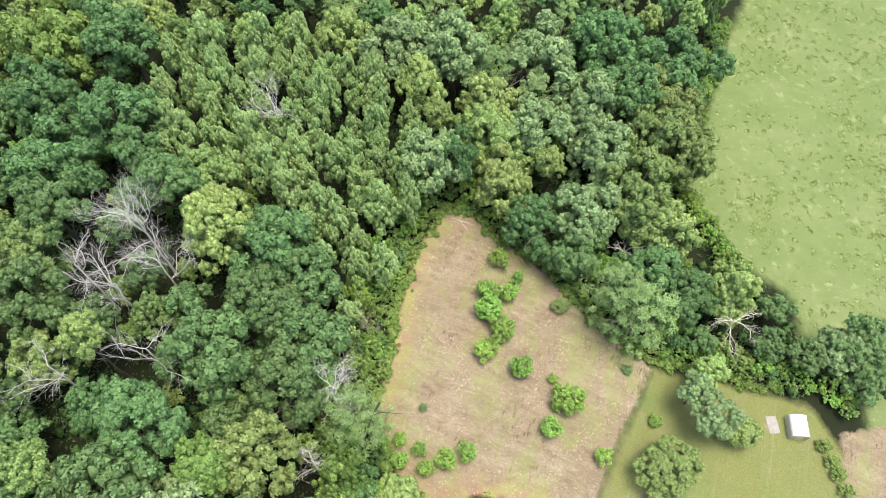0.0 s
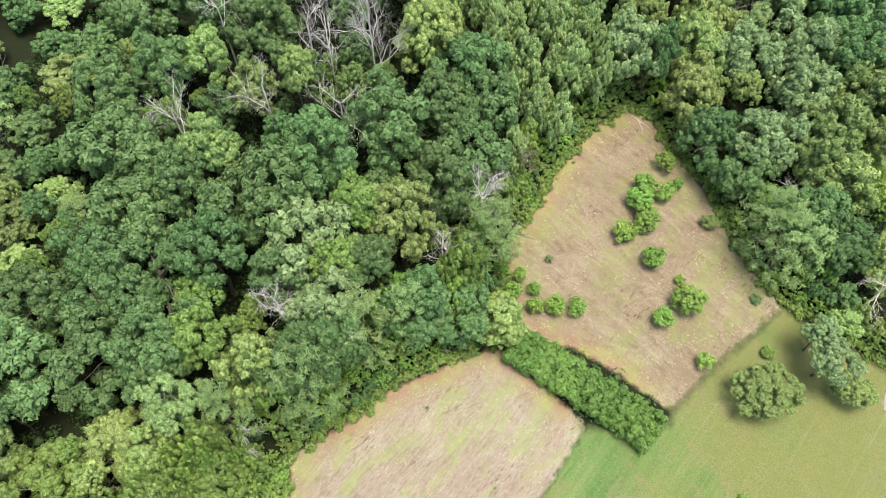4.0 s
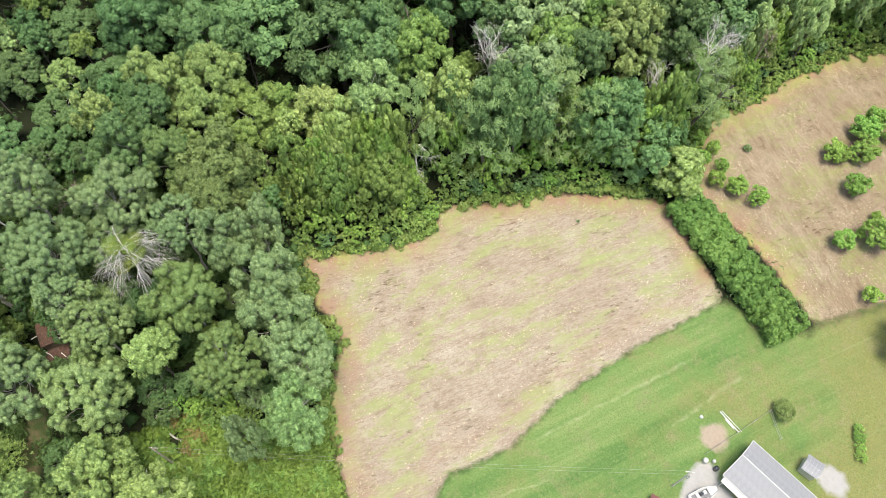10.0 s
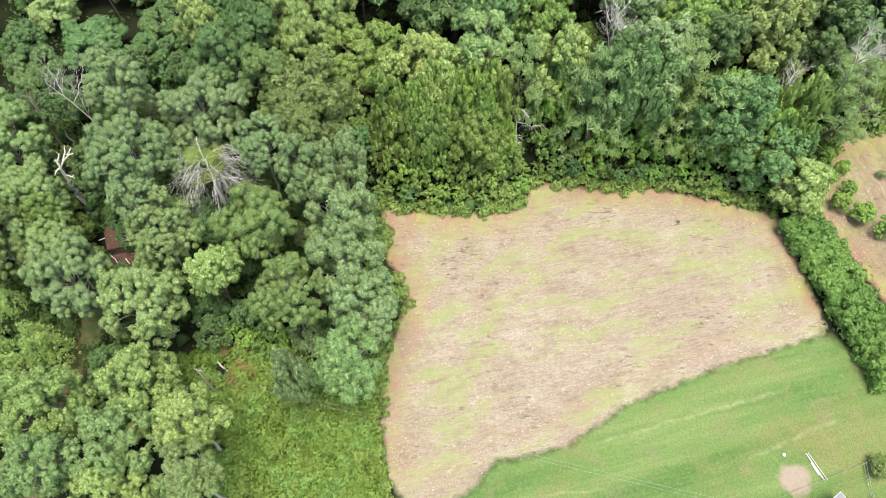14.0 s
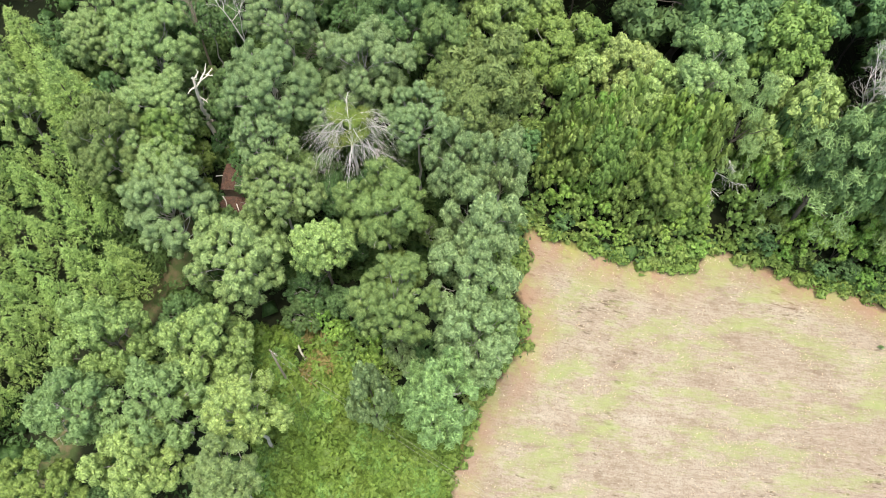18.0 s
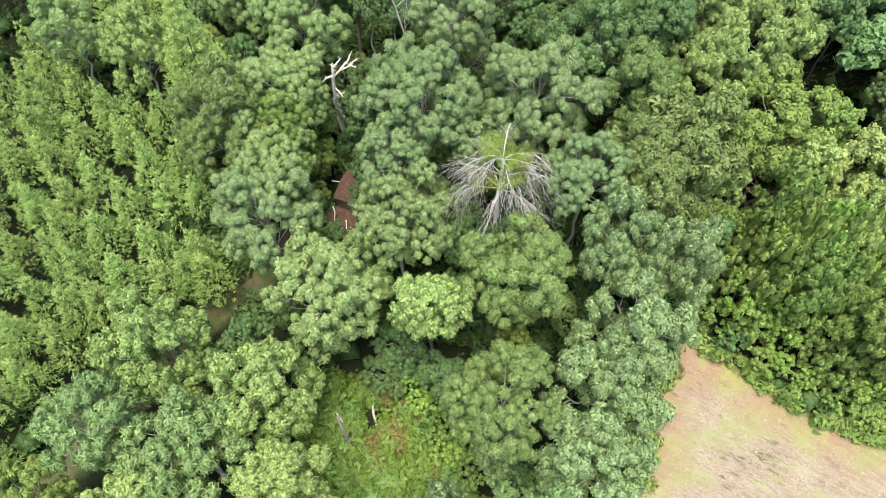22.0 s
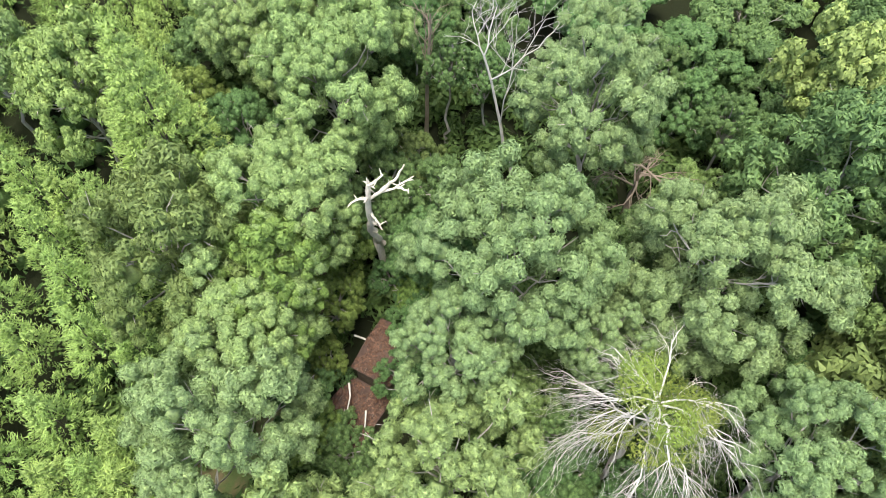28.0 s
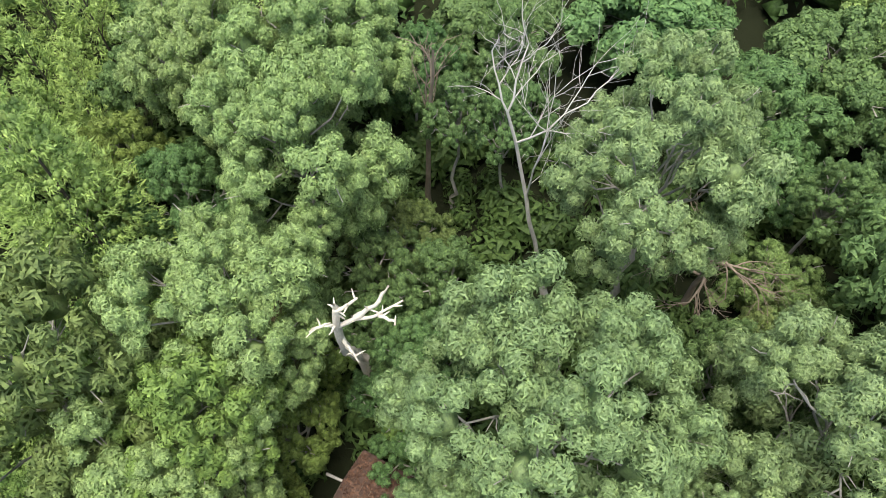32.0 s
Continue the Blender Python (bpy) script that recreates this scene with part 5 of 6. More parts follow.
for x, y in ((65.2, 29.1), (65.9, 26.6), (66.2, 24.4), (67.1, 21.7)):
    bush("bush_light", x, y, 1.4, 2.0, "shrub", "bright green shrub beside the lawn", "yard shrubs")


for x, y, r, h, kind in ((-24.2, -60.2, 1.7, 4.5, "bush"), (-22.4, -58.8, 1.9, 5.0, "bush_light"), (-20.6, -57.6, 1.8, 4.6, "bush"), (-23.6, -57.4, 1.9, 6.0, "bush_dark"), (-21.6, -56.4, 1.7, 5.5, "bush"),
                         (-19.2, -55.6, 1.7, 4.0, "bush_light"), (-25.6, -61.8, 1.6, 4.2, "bush"), (-26.8, -60.2, 1.8, 5.0, "bush_dark")):
    bush(kind, x, y, r, h, "bush", "tall leafy bush beside the overgrown clearing")


for x, y, r, h in ((-40.5, -70.9, .8, 3.4), (-40.3, -67.6, .9, 3.2), (-37.0, -67.7, .9, 3.0)):
    bush("bush_dark", x, y, r, h, "bush", "dark leafy bush crowding the old huts")


def small_tree(kind, x, y, r, high, name, label):
    ob = thing(name, x, y, ground_z(x, y) - .1, label, "tree", "trees on the lawn", (x * 37) % 360)
    part("trunk", TRUNKS[1], ob, "", Matrix.Diagonal((r * 3, r * 3, high * .85, 1)))
    m = CROWNS[kind]
    half = min(high * .48, r * 1.05)
    part("crown", m[int(x) % len(m)], ob, "", Matrix.Translation((0, 0, high - half)) @ Matrix.Diagonal((r, r, half, 1)))


small_tree("yard", 36.2, 24.2, 6.5, 8.5, "yard_tree", "round pale olive tree with airy foliage on the lawn")
small_tree("grey_oak", 44.0, 32.2, 4.6, 12.0, "yard_tree", "tall grey-green tree beside the lawn")
small_tree("grey_oak", 42.0, 36.2, 3.4, 11.0, "yard_tree", "tall grey-green tree beside the lawn")
small_tree("poplar", 45.5, 40.6, 3.6, 9.0, "yard_tree", "yellow-green tree beside the lawn")
small_tree("poplar", 49.8, 30.4, 3.6, 7.5, "yard_tree", "yellow-green tree beside the lawn")
small_tree("grey_oak", 69, 44, 5.0, 12.0, "yard_tree", "large grey-green tree behind the shed")
small_tree("oak", 63.5, 43.5, 4.2, 10.0, "yard_tree", "dark green tree behind the shed")
small_tree("oak", 74, 39, 4.5, 10.0, "yard_tree", "dark green tree behind the shed")
small_tree("oak", 57.0, 45.5, 3.6, 9.0, "yard_tree", "dark green tree behind the shed")
small_tree("poplar", 52, 54, 4.2, 11.0, "yard_tree", "yellow-green tree at the pasture's edge")
small_tree("oak", 45, 46, 3.4, 8.0, "yard_tree", "dark green tree at the pasture's edge")
small_tree("oak", 60, 53, 3.4, 8.5, "yard_tree", "dark green tree at the pasture's edge")


def hedge():
    rng = np.random.default_rng(8)
    line = np.array([(-4.0, 16.0), (0.9, 15.5), (8.1, 14.0), (15.3, 12.6), (21.6, 10.9)])
    ob = thing("hedge", 9, 15, ground_z(9, 15), "thick dark green overgrown hedge between the two hay fields", "hedge")
    for k in range(4):
        a, b = line[k], line[k + 1]
        count = 300
        s = rng.uniform(0, 1, count)
        p = a + (b - a) * s[:, None] + rng.uniform(-1, 1, (count, 1)) * 3.1 * unit(np.array([-(b - a)[1], (b - a)[0]]))[None]
        z = rng.uniform(.4, 3.4, count)
        c = np.stack([p[:, 0] - 9, p[:, 1] - 15, terrain(p[:, 0], p[:, 1]) + z - ground_z(9, 15)], -1)
        v, f = leafy_lumps(c, rng.uniform(.38, .7, count), 38, rng, .9, -.4, .7, .32)
        part("foliage", mesh_of("foliage", v, f, LEAF["hedge"]), ob)
        stems = []
        for q in range(5):
            w = a + (b - a) * (q + .5) / 5
            root = np.array([w[0] - 9, w[1] - 15, terrain(w[0], w[1]) - ground_z(9, 15) - .1])
            stems.append(tube(bent(root, root + np.array([rng.normal() * .4, rng.normal() * .4, 2.4]), 0, rng), np.linspace(.08, .03, 5), 5))
        v, f = joined(stems)
        part("stems", mesh_of("stems", v, f, BARK, True), ob)


hedge()


def scattered(name, label, mat, spots, radii, per, length, aspect, seed, flat=.7, up=.6, core=0, dense=False):
    """Uncountable low growth as one object."""
    rng = np.random.default_rng(seed)
    z = terrain(spots[:, 0], spots[:, 1])
    c = np.stack([spots[:, 0], spots[:, 1], z + radii * .35], -1)
    v, f = leafy_lumps(c, radii, per, rng, flat, -.15, aspect, .36, .8) if dense else clump_leaves(c, radii, per, length, aspect, rng, flat, -.1, up, core)
    ob = new(name, mesh_of(name, v, f, mat))
    tagged(ob, label, "undergrowth", kind="stuff")


def undergrowth():
    rng = np.random.default_rng(12)
    p = np.stack([rng.uniform(-100, 66, 9000), rng.uniform(-114, 125, 9000)], -1)
    x, y = p.T
    open_land = np.maximum.reduce([inside_distance(q, x, y) for q in (NORTH_FIELD, SOUTH_FIELD, LAWN, MEADOW)])
    keep = (open_land < -.8) & (line_distance(TRACK, x, y) > 1.7) & (inside_distance(THICKET, x, y) < 0)
    keep &= np.maximum(np.abs(x + 40.3) - 3.4, np.abs(y + 69.5) - 2.2) > 0
    keep &= (np.hypot(x + 50, y + 64) > 16)
    p = p[keep][:3200]
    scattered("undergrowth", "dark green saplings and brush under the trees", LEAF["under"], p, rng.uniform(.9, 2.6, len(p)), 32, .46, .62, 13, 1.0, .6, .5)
    near = np.stack([rng.uniform(-64, -30, 1300), rng.uniform(-86, -46, 1300)], -1)
    x, y = near.T
    keep = (line_distance(TRACK, x, y) > 1.6) & (np.maximum(np.abs(x + 40.3) - 3.6, np.abs(y + 69.5) - 2.2) > 0) & (np.hypot(x + 54, y + 64) > 2.5)
    near = near[keep][:780]
    # The dark undergrowth leaf colour stands in for deep shade between the crowns.
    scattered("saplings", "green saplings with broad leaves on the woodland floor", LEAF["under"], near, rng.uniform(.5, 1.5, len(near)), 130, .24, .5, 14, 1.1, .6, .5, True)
    p = np.stack([rng.uniform(-28, 2, 4600), rng.uniform(-74, -46, 4600)], -1)
    p = p[(inside_distance(THICKET, *p.T) > .2) & (np.hypot(p[:, 0] + 22.9, p[:, 1] + 64.7) > 1.2)][:1400]
    scattered("thicket", "bright yellow-green vines and brambles in a clearing", LEAF["thicket"], p, .32 + .95 * rng.uniform(0, 1, len(p)) ** 2, 60, .24, .7, 15, 1.2, .5, .7, True)
    q = p[(np.array([noise.noise((a * .22, b * .22, 3)) for a, b in p]) > .02)][:600] + rng.normal(size=2) * .4
    scattered("thicket", "darker green brambles among the vines of the clearing", LEAF["hedge"], q, rng.uniform(.35, .95, len(q)), 50, .24, .6, 16, 1.5, .5, .7, True)
    q = p[(np.hypot(p[:, 0] + 22.5, p[:, 1] + 61.5) < 4.6)][:70] + rng.normal(size=2) * .3
    vine = leaf_material("withered_vine_leaf", (.13, .12, .042), (.30, .27, .10), (.23, .17, .07))
    scattered("thicket", "withered red-brown and yellow vines in the clearing", vine, q, rng.uniform(.4, .9, len(q)), 60, .2, .5, 18, 1.6, .5, .6, True)


undergrowth()


def edge_growth():
    """Brambles and weeds that spill from the wood onto the open ground."""
    rng = np.random.default_rng(27)
    runs = [[(-2, 18.4), (-6, 21), (-9.9, 27.3), (-11.2, 34.1), (-8.8, 43.2), (-8.2, 50), (-5.2, 63.5), (.6, 74.2), (5.7, 71.9), (10.5, 68), (15.7, 63.6), (19.6, 60.3), (27.4, 50.4), (35.4, 44.4),
             (40.6, 42), (46.9, 41.6), (53.7, 39.4), (60, 38.3)],
            [(3, -54.5), (-3.1, -53.6), (-7.8, -52), (-12.1, -49.6), (-15.2, -46.9), (-18.6, -42.8), (-22, -40.4), (-27, -40), (-34.6, -37), (-32.2, -34.2), (-30.3, -30.5), (-28.3, -25.7), (-25.9, -19.9), (-26.9, -17.2),
             (-28.6, -14), (-23.6, -6.2), (-19, 2.3), (-12.7, 9.3), (-6.4, 15.5)],
            [(67.4, 127), (58.6, 105.3), (48.9, 82), (52.5, 75.3), (56.6, 66.5), (59.3, 62.9)]]
    spots = [[], []]
    for line in runs:
        for (ax, ay), (bx, by) in zip(line, line[1:]):
            length = math.hypot(bx - ax, by - ay)
            for s in np.arange(0, length, .34):
                off = (-.55 if line[0][0] > 60 else .55) + rng.normal() * .7
                spots[int(rng.uniform() < .4)].append((ax + ((bx - ax) * s - (by - ay) * off) / length, ay + ((by - ay) * s + (bx - ax) * off) / length))
    for k, (mat, label) in enumerate((("hedge", "mid-green brambles along the wood's edge"), ("maple", "bright green weeds along the wood's edge"))):
        p = np.array(spots[k])
        scattered("edge_growth", label, LEAF[mat], p, rng.uniform(.3, 1.05, len(p)) ** 1.2, 40, .26, .6, 28 + k, .9, .5, .8, True)


edge_growth()


def understorey():
    rng = np.random.default_rng(41)
    made = 0
    for _ in range(4000):
        x, y = rng.uniform(-64, -10), rng.uniform(-88, -38)
        if made >= 55 or line_distance(TRACK, np.array([x]), np.array([y]))[0] < (6.5 if x > -40 else 2.2) or inside_distance(THICKET, np.array([x]), np.array([y]))[0] > -.5:
            continue
        if open_side(x, y) > -2 or max(abs(x + 40.3) - 5, abs(y + 69.5) - 4.0) < 0:
            continue
        if math.hypot(x + 54, y + 64.5) < 4.5 or math.hypot(x + 56, y + 57) < 4:
            continue
        if any((x - a) ** 2 + (y - b) ** 2 < (.5 * q + 1.0) ** 2 for a, b, q in PLACED):
            continue
        r = rng.uniform(1.5, 2.5)
        tree(rng.choice(["oak", "maple", "hickory"], p=[.8, .1, .1]), x, y, ground_z(x, y) + rng.uniform(5, 10), r)
        made += 1


understorey()
for x, y, top, r, kind in ((-46.9, -69.6, 18.6, 1.5, "oak"), (-40.6, -72.0, 18.3, 1.4, "maple"), (-40.4, -66.9, 19.2, 1.6, "oak"), (-36.8, -71.6, 18.5, 1.7, "maple"), (-36.6, -53.6, 21.0, 2.4, "oak"), (-40.4, -53.0, 22.0, 2.2, "oak"), (-37.4, -57.8, 19.5, 2.0, "oak"), (-47.6, -73.0, 20.5, 2.0, "maple"), (-46.0, -68.0, 18.5, 1.6, "maple"), (-41.2, -73.6, 28.6, 3.0, "maple"), (-43.6, -72.2, 21.0, 1.9, "maple"), (-38.2, -72.6, 20.0, 1.8, "oak"), (-36.4, -69.8, 17.5, 1.7, "oak"), (-44.6, -67.2, 18.6, 1.8, "oak"),
                           (-49.6, -69.0, 20.0, 2.2, "oak"), (-51.5, -71.0, 22.0, 2.4, "oak"), (-33.0, -58.6, 17.0, 2.2, "oak"), (-36.0, -57.5, 19.0, 2.0, "oak"), (-25.5, -56.5, 15.0, 2.4, "maple"),
                           (-28.5, -62.5, 15.5, 2.2, "oak"), (-20.5, -53.5, 14.0, 2.6, "grey_oak"), (-17.8, -50.6, 12.5, 2.6, "pine")):
    tree(kind, x, y, top, r)


def grass_tufts():
    """Dry tussocks standing in the stubble."""
    rng = np.random.default_rng(17)
    p = np.stack([rng.uniform(-35, 38, 60000), rng.uniform(-54, 75, 60000)], -1)
    d = np.maximum(inside_distance(NORTH_FIELD, *p.T), inside_distance(SOUTH_FIELD, *p.T))
    patch = np.array([noise.noise((a * .12, b * .12, 0)) for a, b in p])
    p = p[(d > .3) & (rng.uniform(-.5, .9, len(p)) < patch + .25)][:9000]
    k = len(p)
    base = np.stack([p[:, 0], p[:, 1], terrain(*p.T) - .02], -1)
    v = []
    for b in range(3):
        a = rng.uniform(0, 2 * np.pi, k)
        side = np.stack([np.cos(a), np.sin(a), 0 * a], -1)
        wide, high = rng.uniform(.06, .2, k)[:, None], rng.uniform(.02, .06, k)[:, None]
        lean = np.stack([rng.normal(size=k), rng.normal(size=k), 0 * a], -1) * .12
        top = base + lean + np.array([0, 0, 1]) * high
        v.append(np.stack([base - side * wide * .5, base + side * wide * .5, top + side * wide * .12, top - side * wide * .12], 1).reshape(-1, 3))
    v = np.concatenate(v)
    mat = leaf_material("dry_grass", (.40, .32, .22), (.62, .53, .40), (.50, .42, .30), .45)
    ob = new("dry_grass", mesh_of("dry_grass", v, np.arange(len(v)).reshape(-1, 4), mat))
    tagged(ob, "dry straw-coloured tussocks in the cut field", "grass", kind="stuff")


grass_tufts()


def meadow_tussocks():
    """Low rounded tussocks of coarse grass on the pasture."""
    rng = np.random.default_rng(19)
    p = np.stack([rng.uniform(48, 118, 5200), rng.uniform(46, 140, 5200)], -1)
    patch = np.array([noise.noise((a * .07, b * .07, 5)) for a, b in p])
    p = p[(inside_distance(MEADOW, *p.T) > 1.5) & (rng.uniform(-.5, .5, len(p)) < patch)][:2000]
    r = rng.uniform(.25, .75, len(p))
    c = np.stack([p[:, 0], p[:, 1], terrain(*p.T) - r * .06], -1)
    v, f = leafy_lumps(c, r, 26, rng, .15, .3, .6, .12, 0)
    mat = leaf_material("tussock_grass", (0.201, 0.275, 0.089), (0.446, 0.520, 0.208), (0.312, 0.387, 0.134), .3)
    tagged(new("tussocks", mesh_of("tussocks", v, f, mat)), "pale green tussocks of coarse grass on the pasture", "grass", kind="stuff")


meadow_tussocks()

# ---------------------------------------------------------------- yard and buildings
ROOF_METAL = plain_material("grey_roof_metal", (.235, .240, .252), .6, 0, .14, 1.5, .05)
WHITE_PAINT = plain_material("white_paint", (.52, .52, .50), .5, 0, .08, 2.0, .05)
SIDING = plain_material("pale_siding", (.62, .61, .57), .6, 0, .1, 2.0, .1)
CONCRETE = plain_material("concrete", (.30, .28, .255), .9, 0, .2, 1.2, .3)
DARK = plain_material("dark_glass", (.03, .035, .04), .1, 0, .1, 2, 0)
RUST = plain_material("leaf_strewn_rusty_roof", (.085, .052, .042), .85, .1, .45, 2.2, .5)
OLD_WOOD = plain_material("weathered_board", (.20, .16, .12), .85, 0, .3, 3.0, .4)
POLE_WOOD = plain_material("pole_wood", (.30, .265, .22), .85, 0, .25, 3.0, .3)
RED_PAINT = plain_material("dull_red_paint", (.15, .055, .048), .6, 0, .25, 2.0, .1)
WIRE = plain_material("pale_wire", (.30, .30, .29), .5, .4, .1, 2.0, 0)
PALE_POLE = plain_material("pale_pole_wood", (.52, .49, .44), .85, 0, .25, 3.0, .3)
GREY_DECK = plain_material("grey_deck", (.16, .16, .165), .8, 0, .3, 4.0, .2)
RUBBER = plain_material("rubber", (.02, .02, .02), .8, 0, .2, 4, .1)
GLASS_GREEN = plain_material("insulator", (.7, .72, .7), .2, 0, .05, 2, 0)


def box_mesh(name, size, mat, bevel=.02, at=(0, 0, 0)):
    bm = bmesh.new()
    bmesh.ops.create_cube(bm, size=1)
    bmesh.ops.scale(bm, vec=size, verts=bm.verts)
    bmesh.ops.translate(bm, vec=at, verts=bm.verts)
    if bevel:
        bmesh.ops.bevel(bm, geom=list(bm.edges), offset=min(bevel, min(size) * .3), segments=1, affect="EDGES")
    me = bpy.data.meshes.new(name)
    bm.to_mesh(me)
    bm.free()
    me.materials.append(mat)
    return me


def house():
    x0, x1, y0, y1, base = 27.5, 42.0, -13.1, -6.3, -2.05
    eave, ridge, mid = 2.55, 4.1, -9.7
    ob = thing("house", (x0 + x1) / 2, mid, base, "single-storey house with a grey metal gable roof and white trim", "house")
    half = (x1 - x0) / 2

    def wall(size, at, name="wall"):
        return part(name, box_mesh(name, size, SIDING, .01, at), ob)

    wall((x1 - x0 - .8, .18, eave + .3), (0, y0 - mid + .45, eave / 2 - .1))
    wall((x1 - x0 - .8, .18, eave + .3), (0, y1 - mid - .45, eave / 2 - .1))
    for sx in (-1, 1):
        w = wall((.18, y1 - y0 - 1.08, eave), (sx * (half - .5), 0, eave / 2 - .1))
        bm = bmesh.new()
        vs = [bm.verts.new((sx * (half - .5) + dx, yy, zz)) for dx in (-.08, .08) for yy, zz in ((y0 - mid + .55, eave - .1), (y1 - mid - .55, eave - .1), (0, ridge - .28))]
        bm.faces.new(vs[:3][::-1])
        bm.faces.new(vs[3:])
        for i in range(3):
            j = (i + 1) % 3
            bm.faces.new((vs[i], vs[j], vs[j + 3], vs[i + 3]))
        me = bpy.data.meshes.new("gable")
        bm.to_mesh(me)
        bm.free()
        me.materials.append(SIDING)
        part("gable", me, ob)
    for k, yy in enumerate((y0 - mid + .35, y1 - mid - .35)):
        for wx in (-4.5, -1, 3.5):
            win = part("window", box_mesh("frame", (1.1, .06, 1.2), WHITE_PAINT, .01, (wx, yy, 1.5)), ob)
            part("pane", box_mesh("pane", (.92, .03, 1.02), DARK, 0, (wx, yy + (-.035 if k == 0 else .035), 1.5)), win)
    part("door", box_mesh("door", (.92, .07, 2.05), WHITE_PAINT, .01, (1.2, y0 - mid + .34, 1.0)), ob)
    # standing-seam panels on both slopes
    run = math.hypot(mid - y0, ridge - eave)
    pitch = math.degrees(math.atan2(ridge - eave, mid - y0))
    count = 18
    pan = (x1 - x0) / count
    pan_me = box_mesh("panel", (pan - .004, run, .03), ROOF_METAL, .006)
    seam_me = box_mesh("seam", (.018, run, .02), ROOF_METAL, .005)
    for side in (-1, 1):
        slope = part("roof_slope", box_mesh("roof_slope", (x1 - x0, run, .06), OLD_WOOD, 0), ob, "grey standing-seam metal roof slope",
                     Matrix.Translation((0, side * (mid - y0) / 2, (eave + ridge) / 2)) @ Matrix.Rotation(radians(-side * pitch), 4, "X"))
        for k in range(count):
            part("panel", pan_me, slope, "", Matrix.Translation((-half + pan * (k + .5), 0, .05)))
            if k:
                part("seam", seam_me, slope, "", Matrix.Translation((-half + pan * k, 0, .08)))
        for sx in (-1, 1):
            part("gable_trim", box_mesh("gable_trim", (.09, run + .04, .18), WHITE_PAINT, .01), slope, "white painted trim", Matrix.Translation((sx * (half + .05), 0, 0)))
        part("gutter", box_mesh("gutter", (x1 - x0, .14, .13), WHITE_PAINT, .02, (0, side * (mid - y0 + .06), eave - .06)), ob, "white gutter")
    part("ridge_cap", box_mesh("ridge_cap", (x1 - x0 + .1, .12, .05), WHITE_PAINT, .02, (0, 0, ridge + .06)), ob, "white ridge cap")
    pipe_v, pipe_f = tube([(0, 0, 0), (0, 0, .35), (0, 0, .5)], [.06, .06, .055], 10)
    part("vent_pipe", mesh_of("vent_pipe", pipe_v, pipe_f, WHITE_PAINT, True), ob, "", Matrix.Translation((-half + .5, .3, ridge - .15)))
    part("porch_roof", box_mesh("porch_roof", (9.5, 1.0, .1), WHITE_PAINT, .02, (-2.2, y0 - mid - .35, eave - .25)), ob, "flat white porch roof")
    for px in (-6.6, -2.2, 2.2):
        part("porch_post", box_mesh("porch_post", (.1, .1, eave - .25), WHITE_PAINT, .01, (px, y0 - mid - .75, (eave - .25) / 2)), ob)


house()


def slab(name, x, y, sx, sy, turn, label, mat, lift=.05):
    me = box_mesh(name, (sx, sy, .2), mat, .02)
    ob = new(name, me)
    slope = math.degrees(math.atan(.09))
    ob.matrix_basis = pose(x, y, ground_z(x, y) - .1 + lift, 0, slope * math.cos(radians(turn)), turn)
    return tagged(ob, label, "paving", kind="structure")


slab("shed_pad", 57.2, 32.8, 1.9, 3.0, 4, "weathered concrete pad beside the white shed", CONCRETE, .05)


def boat():
    x, y = 27.5, -16.5
    ob = thing("motor_boat", x, y, ground_z(x, y) + .08, "small white open motor boat on a trailer", "boat", "", 72)
    bm = bmesh.new()
    rings = []
    for s, w, k, top in ((-2.1, .82, .35, .95), (-1.0, .88, .32, .95), (.3, .85, .34, .98), (1.3, .62, .42, 1.04), (2.0, .22, .62, 1.1)):
        rings.append([bm.verts.new(p) for p in ((s, -w, top), (s, -w * .8, k + .1), (s, 0, k), (s, w * .8, k + .1), (s, w, top), (s, w * .88, top), (s, w * .72, k + .28), (s, -w * .72, k + .28), (s, -w * .88, top))])
    for a, b in zip(rings, rings[1:]):
        for i in range(9):
            bm.faces.new((a[i], a[(i + 1) % 9], b[(i + 1) % 9], b[i]))
    bm.faces.new(rings[0])
    bm.faces.new(rings[-1][::-1])
    bmesh.ops.recalc_face_normals(bm, faces=bm.faces)
    me = bpy.data.meshes.new("hull")
    bm.to_mesh(me)
    bm.free()
    me.materials.append(WHITE_PAINT)
    part("hull", me, ob)
    part("cockpit_floor", box_mesh("cockpit_floor", (2.6, 1.15, .03), GREY_DECK, .01, (-.45, 0, .665)), ob, "grey cockpit floor")
    part("bench", box_mesh("bench", (.4, 1.2, .3), SIDING, .04, (-.9, 0, .78)), ob)
    part("console", box_mesh("console", (.45, .5, .55), WHITE_PAINT, .05, (.15, .2, .92)), ob)
    part("windscreen", box_mesh("windscreen", (.04, .5, .3), DARK, .01, (.4, .2, 1.32)), ob)
    part("seat", box_mesh("seat", (.45, .4, .5), DARK, .05, (-.4, .2, .85)), ob, "dark boat seat")
    motor = part("outboard_motor", box_mesh("outboard_motor", (.32, .32, .5), DARK, .07, (-2.3, 0, 1.1)), ob, "dark outboard motor")
    part("shaft", box_mesh("shaft", (.12, .1, .8), DARK, .02, (-2.3, 0, .5)), motor)
    for sy in (-.45, .45):
        part("trailer_beam", box_mesh("trailer_beam", (4.6, .08, .1), WIRE, .01, (.2, sy, .3)), ob)
        v, f = tube([(-.6, sy * 2.0 - .08, .28), (-.6, sy * 2.0 - .07, .28), (-.6, sy * 2.0 + .07, .28), (-.6, sy * 2.0 + .08, .28)], [.16, .28, .28, .16], 16)
        part("wheel", mesh_of("wheel", v, f, RUBBER, True), ob)


boat()


